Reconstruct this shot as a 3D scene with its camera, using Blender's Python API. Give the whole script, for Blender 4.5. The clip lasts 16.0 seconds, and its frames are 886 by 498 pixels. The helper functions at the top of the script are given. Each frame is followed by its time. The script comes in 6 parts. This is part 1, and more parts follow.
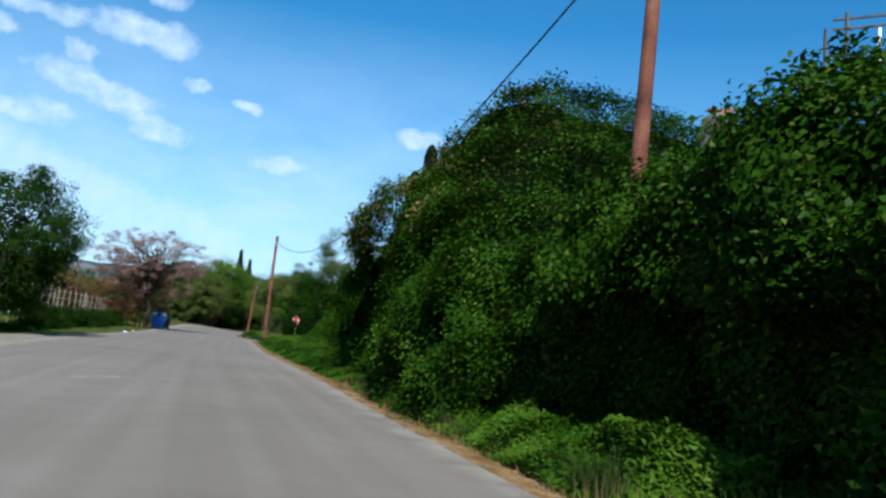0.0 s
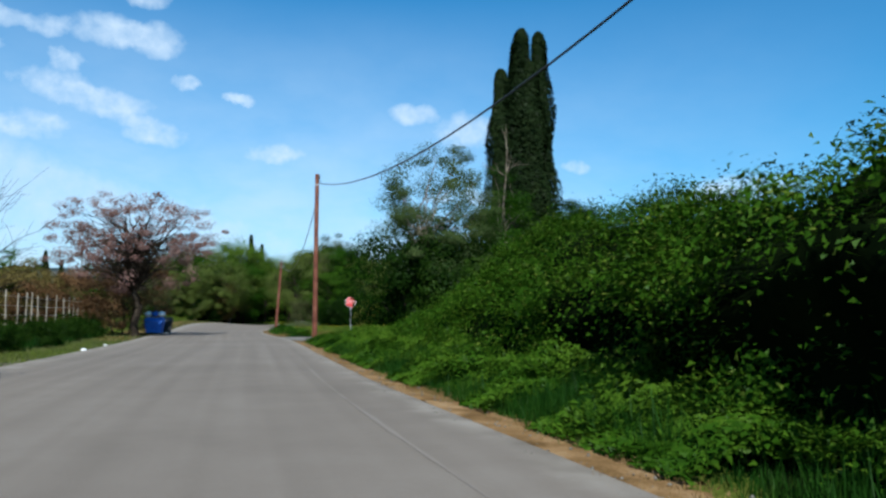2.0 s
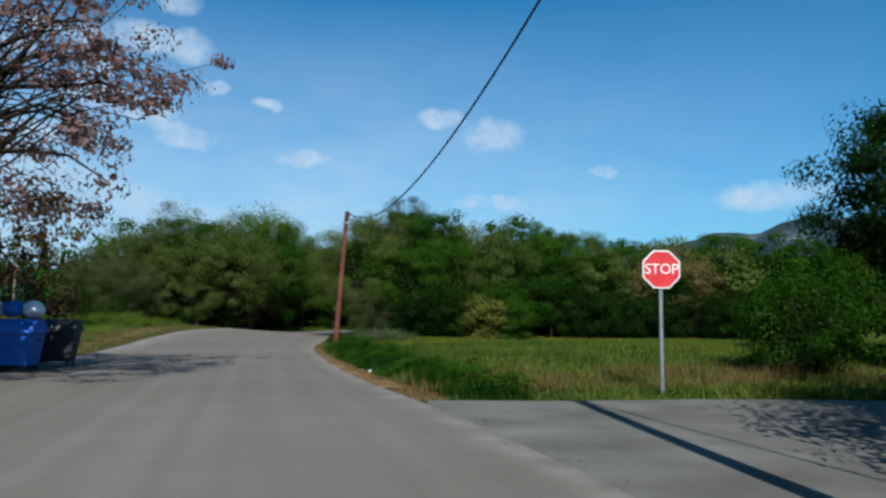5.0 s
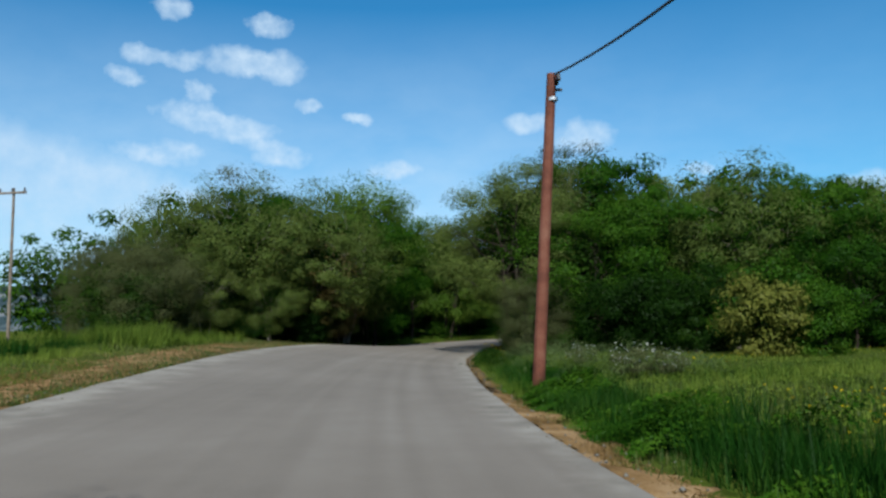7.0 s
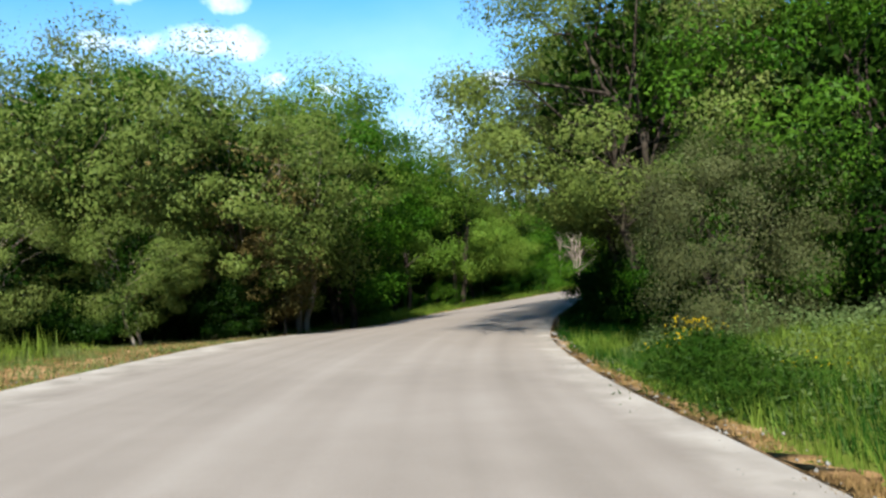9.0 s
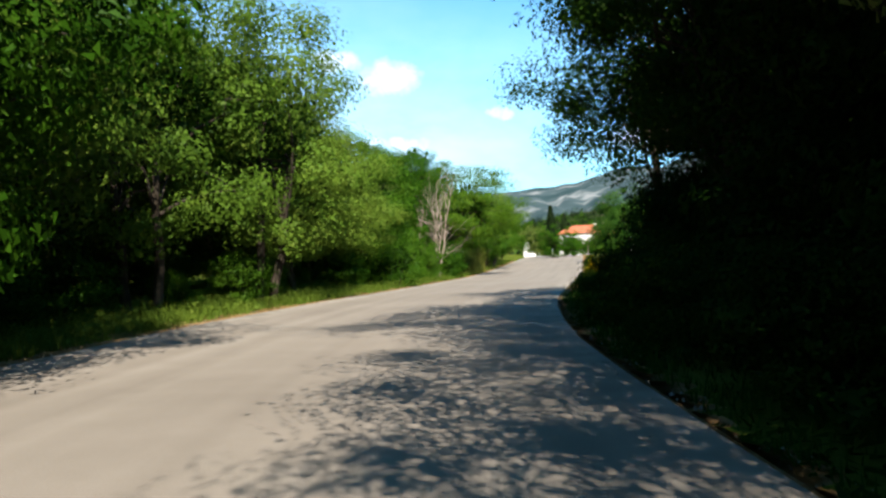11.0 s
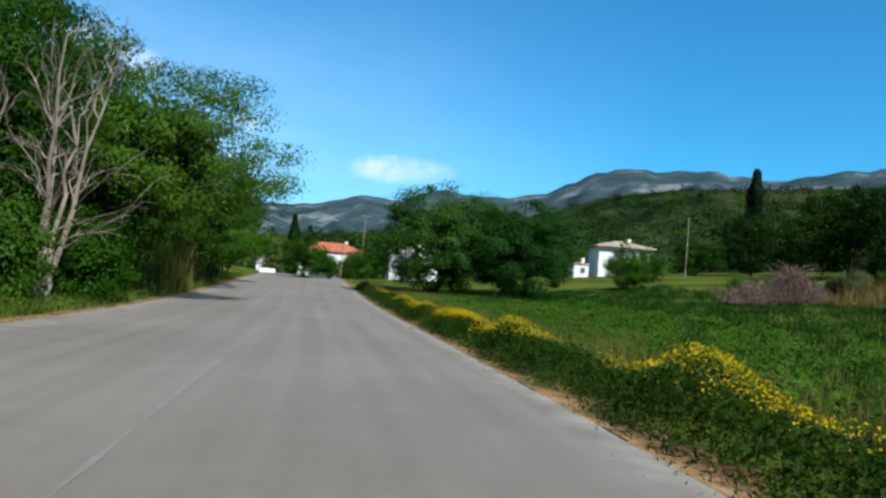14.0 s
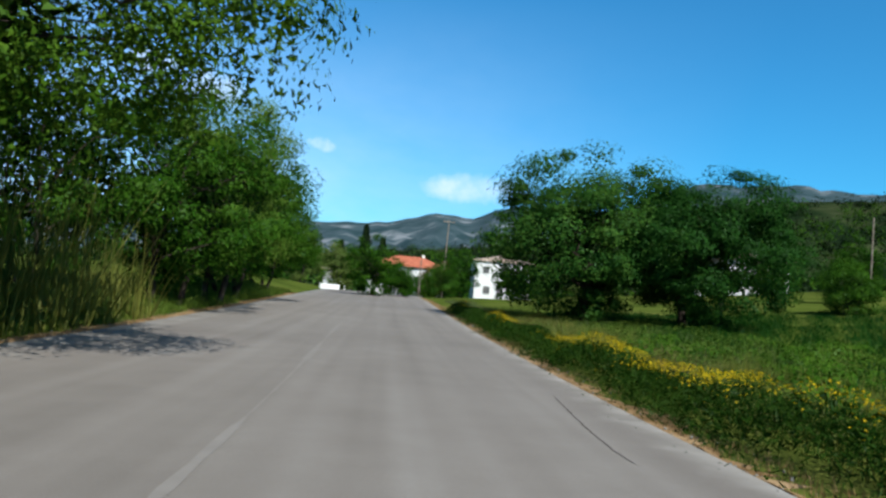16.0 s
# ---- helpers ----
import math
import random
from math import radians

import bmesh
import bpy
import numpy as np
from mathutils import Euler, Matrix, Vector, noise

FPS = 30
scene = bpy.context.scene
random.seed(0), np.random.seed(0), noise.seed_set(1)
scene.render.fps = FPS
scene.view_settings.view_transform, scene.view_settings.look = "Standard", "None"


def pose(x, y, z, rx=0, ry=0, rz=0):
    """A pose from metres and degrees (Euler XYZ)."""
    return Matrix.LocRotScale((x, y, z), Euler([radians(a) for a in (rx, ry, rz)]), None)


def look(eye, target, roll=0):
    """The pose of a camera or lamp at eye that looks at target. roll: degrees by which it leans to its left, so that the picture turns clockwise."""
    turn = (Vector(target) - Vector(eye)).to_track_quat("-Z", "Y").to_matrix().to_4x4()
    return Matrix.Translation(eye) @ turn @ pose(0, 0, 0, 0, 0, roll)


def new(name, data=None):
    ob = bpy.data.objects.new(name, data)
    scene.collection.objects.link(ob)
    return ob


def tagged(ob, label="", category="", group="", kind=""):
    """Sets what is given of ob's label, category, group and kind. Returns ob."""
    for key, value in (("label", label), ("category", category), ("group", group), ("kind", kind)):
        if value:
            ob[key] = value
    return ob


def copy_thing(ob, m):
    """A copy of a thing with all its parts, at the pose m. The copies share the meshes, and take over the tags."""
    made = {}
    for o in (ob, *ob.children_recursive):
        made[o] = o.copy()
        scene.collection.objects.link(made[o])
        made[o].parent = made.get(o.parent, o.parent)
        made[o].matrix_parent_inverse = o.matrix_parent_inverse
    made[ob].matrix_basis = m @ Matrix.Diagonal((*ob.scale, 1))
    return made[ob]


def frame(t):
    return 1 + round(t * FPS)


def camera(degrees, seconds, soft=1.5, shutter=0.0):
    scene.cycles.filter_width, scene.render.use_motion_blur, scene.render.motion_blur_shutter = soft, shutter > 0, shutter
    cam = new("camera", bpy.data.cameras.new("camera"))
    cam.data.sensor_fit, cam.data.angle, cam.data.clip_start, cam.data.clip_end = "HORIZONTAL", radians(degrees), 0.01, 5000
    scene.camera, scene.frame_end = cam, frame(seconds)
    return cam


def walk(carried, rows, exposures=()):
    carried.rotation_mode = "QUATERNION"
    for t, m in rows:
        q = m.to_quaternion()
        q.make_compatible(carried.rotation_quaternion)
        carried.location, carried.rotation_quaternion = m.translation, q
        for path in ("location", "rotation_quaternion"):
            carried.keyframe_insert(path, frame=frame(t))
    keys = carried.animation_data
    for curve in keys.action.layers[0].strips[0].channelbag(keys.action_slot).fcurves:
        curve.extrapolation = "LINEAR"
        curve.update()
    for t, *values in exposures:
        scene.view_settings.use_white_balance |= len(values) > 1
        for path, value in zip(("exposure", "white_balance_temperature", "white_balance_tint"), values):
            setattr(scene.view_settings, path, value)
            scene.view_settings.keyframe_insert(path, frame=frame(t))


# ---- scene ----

# ---------- camera and its drive ----------
cam = camera(60.8, 16.0, soft=2.6, shutter=0.0)
PATH = [
    (0.0, pose(-0.00, -0.00, 1.16, 97.21, -5.68, -1.84)),
    (0.5, pose(-1.51, 5.05, 1.11, 97.05, -5.58, -2.81)),
    (1.0, pose(-2.93, 10.12, 1.15, 96.24, -6.33, -1.91)),
    (1.5, pose(-4.29, 15.15, 1.11, 95.72, -3.21, -0.58)),
    (2.0, pose(-5.65, 20.19, 1.19, 95.06, 0.07, -0.72)),
    (2.5, pose(-7.08, 25.33, 1.19, 96.90, 1.27, 1.32)),
    (3.0, pose(-8.51, 30.61, 1.25, 94.81, -1.83, 8.44)),
    (3.8, pose(-10.69, 39.31, 1.21, 95.03, -1.30, 5.72)),
    (4.6, pose(-12.74, 48.17, 1.16, 95.25, -0.77, 2.99)),
    (5.3, pose(-14.56, 55.41, 1.13, 95.44, -0.30, 0.61)),
    (5.5, pose(-15.11, 57.43, 1.07, 95.03, 0.12, 4.84)),
    (6.0, pose(-16.43, 62.20, 1.09, 96.19, -2.00, 4.98)),
    (6.5, pose(-17.63, 66.71, 1.10, 96.87, -1.02, 5.13)),
    (7.0, pose(-18.84, 71.22, 1.15, 95.93, 1.05, 8.41)),
    (7.5, pose(-19.92, 75.59, 1.17, 93.13, 2.38, 9.08)),
    (8.0, pose(-20.89, 79.92, 1.19, 92.09, 3.94, 11.94)),
    (8.5, pose(-21.87, 84.54, 1.15, 92.06, 5.22, 11.02)),
    (9.0, pose(-22.79, 89.34, 1.15, 93.10, 6.21, 7.44)),
    (9.7, pose(-23.93, 96.11, 1.15, 92.39, 4.81, 2.64)),
    (10.3, pose(-24.52, 102.14, 1.15, 91.79, 3.61, -1.48)),
    (10.9, pose(-24.66, 108.29, 1.15, 91.18, 2.41, -5.59)),
    (11.5, pose(-24.28, 114.48, 1.15, 90.57, 1.21, -9.71)),
    (12.0, pose(-23.71, 119.64, 1.18, 91.59, 2.27, -17.53)),
    (12.5, pose(-22.84, 124.76, 1.12, 93.56, -3.02, -18.99)),
    (13.0, pose(-21.71, 129.73, 1.17, 92.35, -1.81, -20.30)),
    (13.5, pose(-20.42, 134.60, 1.10, 95.10, -5.65, -22.29)),
    (14.0, pose(-19.04, 139.38, 1.16, 93.13, -4.55, -26.55)),
    (14.5, pose(-17.62, 143.96, 1.14, 95.30, -4.59, -27.60)),
    (15.0, pose(-16.23, 148.44, 1.13, 92.48, -3.81, -24.00)),
    (15.5, pose(-14.83, 153.02, 1.15, 90.16, -3.57, -19.99)),
    (16.0, pose(-13.46, 157.65, 1.17, 94.11, -4.75, -21.04)),
]
walk(cam, PATH, exposures=[(0.0, 1.06, 5800, 7), (0.5, 1.16, 5800, 7), (1.0, 1.16, 5800, 7), (1.5, 0.98, 5830, 7), (2.0, 0.92, 5850, 7), (3.0, 0.84, 6000, 8), (5.5, 0.56, 5820, 6), (7.0, 0.80, 5920, 6), (8.0, 1.52, 6230, 11), (8.5, 1.78, 6250, 11), (9.0, 2.02, 6350, 10),
                           (11.5, 1.98, 6850, 9), (12.5, 1.58, 6300, 8), (13.5, 1.14, 5850, 7), (16.0, 1.09, 5850, 7)])

# ---------- sky, clouds, sun ----------
SUN_EL, SUN_AZ = radians(42), radians(173.5)      # azimuth clockwise from +y
sun_to = Vector((math.sin(SUN_AZ) * math.cos(SUN_EL), math.cos(SUN_AZ) * math.cos(SUN_EL), math.sin(SUN_EL)))
sun_data = bpy.data.lights.new("sun", "SUN")
sun_data.energy, sun_data.angle, sun_data.color = 5.0, radians(0.5), (1.0, 0.95, 0.86)
new("sun", sun_data).matrix_world = look(sun_to * 100, (0, 0, 0))

world = bpy.data.worlds.new("sky")
scene.world = world
world.use_nodes = True
wn, wl = world.node_tree.nodes, world.node_tree.links
wn.clear()


def wnode(kind, **values):
    n = wn.new(kind)
    for key, v in values.items():
        n.inputs[key].default_value = v
    return n


def wmath(op, a, b=None, clamp=False):
    n = wn.new("ShaderNodeMath")
    n.operation, n.use_clamp = op, clamp
    for k, v in enumerate((a, b)):
        if v is None:
            continue
        if isinstance(v, (int, float)):
            n.inputs[k].default_value = v
        else:
            wl.new(v, n.inputs[k])
    return n.outputs[0]


sky = wn.new("ShaderNodeTexSky")
sky.sky_type, sky.sun_disc = "NISHITA", False
sky.sun_elevation, sky.sun_rotation = SUN_EL, SUN_AZ
sky.air_density, sky.dust_density, sky.ozone_density = 1.0, 0.6, 2.5
coord = wn.new("ShaderNodeTexCoord")
sep = wn.new("ShaderNodeSeparateXYZ")
wl.new(coord.outputs["Generated"], sep.inputs[0])
up = wmath("ADD", wmath("MAXIMUM", sep.outputs[2], 0.0), 0.30)
flat = wn.new("ShaderNodeCombineXYZ")
wl.new(wmath("DIVIDE", sep.outputs[0], up), flat.inputs[0])
wl.new(wmath("DIVIDE", sep.outputs[1], up), flat.inputs[1])
# direction, frayed by noise so that no cloud has a smooth rim
fray = wnode("ShaderNodeTexNoise", Scale=30.0, Detail=5.0, Roughness=0.6)
wl.new(coord.outputs["Generated"], fray.inputs["Vector"])
fray_sep = wn.new("ShaderNodeSeparateXYZ")
wl.new(fray.outputs["Color"], fray_sep.inputs[0])
east_of = wmath("ADD", sep.outputs[0], wmath("MULTIPLY", wmath("SUBTRACT", fray_sep.outputs[0], 0.5), 0.040))
above = wmath("ADD", sep.outputs[2], wmath("MULTIPLY", wmath("SUBTRACT", fray_sep.outputs[1], 0.5), 0.026))


def puff(x0, z0, wide, tall):
    """One small cumulus: cover that falls off from its middle, by direction east and up."""
    a = wmath("POWER", wmath("DIVIDE", wmath("SUBTRACT", east_of, x0), wide), 2.0)
    c = wmath("POWER", wmath("DIVIDE", wmath("SUBTRACT", above, z0), tall), 2.0)
    return wmath("SUBTRACT", 1.0, wmath("ADD", a, c), clamp=True)


mask = None
for x0, z0, wide, tall in [(-0.477, 0.332, 0.032, 0.016), (-0.497, 0.307, 0.034, 0.016), (-0.439, 0.384, 0.024, 0.016), (-0.385, 0.334, 0.052, 0.026), (-0.335, 0.328, 0.048, 0.028),
                           (-0.439, 0.331, 0.026, 0.020), (-0.426, 0.297, 0.030, 0.018), (-0.437, 0.270, 0.056, 0.028), (-0.303, 0.285, 0.022, 0.013), (-0.388, 0.252, 0.075, 0.028),
                           (-0.340, 0.224, 0.055, 0.026), (-0.470, 0.220, 0.085, 0.030), (-0.204, 0.208, 0.066, 0.020), (-0.242, 0.271, 0.030, 0.012), (-0.028, 0.262, 0.050, 0.020),
                           (0.040, 0.238, 0.070, 0.034), (-0.340, 0.376, 0.034, 0.018), (0.372, 0.152, 0.095, 0.030), (0.183, 0.192, 0.030, 0.014), (0.050, 0.155, 0.110, 0.018)]:
    p = puff(x0, z0, 0.86 * wide, 0.86 * tall)
    mask = p if mask is None else wmath("ADD", mask, p)
mask = wmath("MULTIPLY", mask, 1.15, clamp=True)
# thinner towards the ragged inside of each cloud
thin = wnode("ShaderNodeTexNoise", Scale=34.0, Detail=5.0, Roughness=0.6)
wl.new(coord.outputs["Generated"], thin.inputs["Vector"])
mask = wmath("MULTIPLY", mask, wmath("MULTIPLY", thin.outputs[0], 1.5, clamp=True))
low = wmath("MULTIPLY", wmath("SUBTRACT", sep.outputs[2], 0.02), 8.0, clamp=True)
mask = wmath("MULTIPLY", wmath("MULTIPLY", mask, low), 0.86)
# thin veil of high cloud, thickest low in the west and north
veil_noise = wnode("ShaderNodeTexNoise", Scale=2.6, Detail=6.0, Roughness=0.6)
wl.new(flat.outputs[0], veil_noise.inputs["Vector"])
lowness = wmath("SUBTRACT", 1.0, wmath("MULTIPLY", sep.outputs[2], 2.5), clamp=True)
side = wmath("SUBTRACT", 0.85, wmath("MULTIPLY", sep.outputs[0], 1.3), clamp=True)
veil = wmath("MULTIPLY", wmath("MULTIPLY", lowness, side), wmath("ADD", wmath("MULTIPLY", veil_noise.outputs[0], 1.2), 0.16))
mask = wmath("MAXIMUM", mask, wmath("MULTIPLY", veil, 1.1, clamp=True))
# a sheet of cloud low in the north-west, its upper rim falling towards the north
rim = wmath("SUBTRACT", 0.250, wmath("MULTIPLY", wmath("ADD", east_of, 0.51), 0.30))
sheet = wmath("MULTIPLY", wmath("DIVIDE", wmath("SUBTRACT", rim, above), 0.06, clamp=True), wmath("SUBTRACT", 0.9, wmath("MULTIPLY", sep.outputs[0], 2.0), clamp=True))
sheet = wmath("MULTIPLY", wmath("MULTIPLY", sheet, wmath("MAXIMUM", wmath("ADD", sep.outputs[1], 0.2), 0.0, clamp=True)), wmath("ADD", wmath("MULTIPLY", thin.outputs[0], 0.55), 0.40))
mask = wmath("MAXIMUM", mask, sheet)
blend = wn.new("ShaderNodeMix")
blend.data_type = "RGBA"
wl.new(mask, blend.inputs["Factor"])
tint = wn.new("ShaderNodeMix")
tint.data_type, tint.blend_type = "RGBA", "MULTIPLY"
tint.inputs["Factor"].default_value = 1.0
wl.new(sky.outputs[0], tint.inputs["A"])
tint.inputs["B"].default_value = (0.34, 1.0, 1.22, 1)
wl.new(tint.outputs["Result"], blend.inputs["A"])
blend.inputs["B"].default_value = (6.6, 7.7, 8.7, 1)
back = wnode("ShaderNodeBackground", Strength=0.060)
wl.new(blend.outputs["Result"], back.inputs["Color"])
wout = wn.new("ShaderNodeOutputWorld")
wl.new(back.outputs[0], wout.inputs[0])


# ---------- materials ----------
def material(name):
    m = bpy.data.materials.new(name)
    m.use_nodes = True
    nt = m.node_tree
    return m, nt, nt.nodes, nt.links, nt.nodes["Principled BSDF"]


def ramp(nodes, stops):
    r = nodes.new("ShaderNodeValToRGB")
    els = r.color_ramp.elements
    while len(els) < len(stops):
        els.new(0.5)
    for e, (p, c) in zip(els, stops):
        e.position, e.color = p, (*c, 1)
    return r


def surface(name, stops, scale, rough=0.9, bump=0.3, fine=40.0, metal=0.0, vary=0.0):
    """Two scales of noise in world metres: stains and grain, with relief."""
    m, nt, nodes, links, bsdf = material(name)
    tc = nodes.new("ShaderNodeTexCoord")
    big = nodes.new("ShaderNodeTexNoise")
    big.inputs["Scale"].default_value, big.inputs["Detail"].default_value = scale, 6
    small = nodes.new("ShaderNodeTexNoise")
    small.inputs["Scale"].default_value, small.inputs["Detail"].default_value = fine, 4
    for n in (big, small):
        links.new(tc.outputs["Object"], n.inputs["Vector"])
    add = nodes.new("ShaderNodeMath")
    add.operation = "MULTIPLY_ADD"
    links.new(small.outputs[0], add.inputs[0])
    add.inputs[1].default_value = 0.35
    links.new(big.outputs[0], add.inputs[2])
    sub = nodes.new("ShaderNodeMath")
    sub.operation = "SUBTRACT"
    links.new(add.outputs[0], sub.inputs[0])
    sub.inputs[1].default_value = 0.175
    r = ramp(nodes, stops)
    links.new(sub.outputs[0], r.inputs[0])
    links.new(r.outputs[0], bsdf.inputs["Base Color"])
    bsdf.inputs["Roughness"].default_value, bsdf.inputs["Metallic"].default_value = rough, metal
    bsdf.inputs["Specular IOR Level"].default_value = 0.5 if rough < 0.7 else (0.2 if rough < 0.95 else 0.0)
    b = nodes.new("ShaderNodeBump")
    b.inputs["Strength"].default_value, b.inputs["Distance"].default_value = bump, 0.02
    links.new(small.outputs[0], b.inputs["Height"])
    links.new(b.outputs[0], bsdf.inputs["Normal"])
    return m


def leafy(name, stops, through_light=0.3, gloss=0.002):
    """Leaves: every leaf its own tone, some light passing through."""
    m, nt, nodes, links, bsdf = material(name)
    nodes.remove(bsdf)
    geo, info = nodes.new("ShaderNodeNewGeometry"), nodes.new("ShaderNodeObjectInfo")
    tc = nodes.new("ShaderNodeTexCoord")
    nz = nodes.new("ShaderNodeTexNoise")
    nz.inputs["Scale"].default_value = 0.9
    links.new(tc.outputs["Object"], nz.inputs["Vector"])
    mix = nodes.new("ShaderNodeMath")
    mix.operation = "MULTIPLY_ADD"
    links.new(geo.outputs["Random Per Island"], mix.inputs[0])
    mix.inputs[1].default_value = 0.24
    part2 = nodes.new("ShaderNodeMath")
    part2.operation = "MULTIPLY_ADD"
    links.new(nz.outputs[0], part2.inputs[0])
    part2.inputs[1].default_value = 0.8
    part3 = nodes.new("ShaderNodeMath")
    part3.operation = "MULTIPLY_ADD"
    links.new(info.outputs["Random"], part3.inputs[0])
    part3.inputs[1].default_value, part3.inputs[2].default_value = 0.32, -0.2
    links.new(part3.outputs[0], part2.inputs[2])
    links.new(part2.outputs[0], mix.inputs[2])
    r = ramp(nodes, stops)
    links.new(mix.outputs[0], r.inputs[0])
    d, t = nodes.new("ShaderNodeBsdfDiffuse"), nodes.new("ShaderNodeBsdfTranslucent")
    g = nodes.new("ShaderNodeBsdfGlossy")
    g.inputs["Roughness"].default_value = 0.45
    links.new(r.outputs[0], d.inputs[0])
    links.new(r.outputs[0], t.inputs[0])
    a, b = nodes.new("ShaderNodeMixShader"), nodes.new("ShaderNodeMixShader")
    a.inputs[0].default_value, b.inputs[0].default_value = through_light, gloss
    links.new(d.outputs[0], a.inputs[1])
    links.new(t.outputs[0], a.inputs[2])
    links.new(a.outputs[0], b.inputs[1])
    links.new(g.outputs[0], b.inputs[2])
    links.new(b.outputs[0], nodes["Material Output"].inputs[0])
    return m


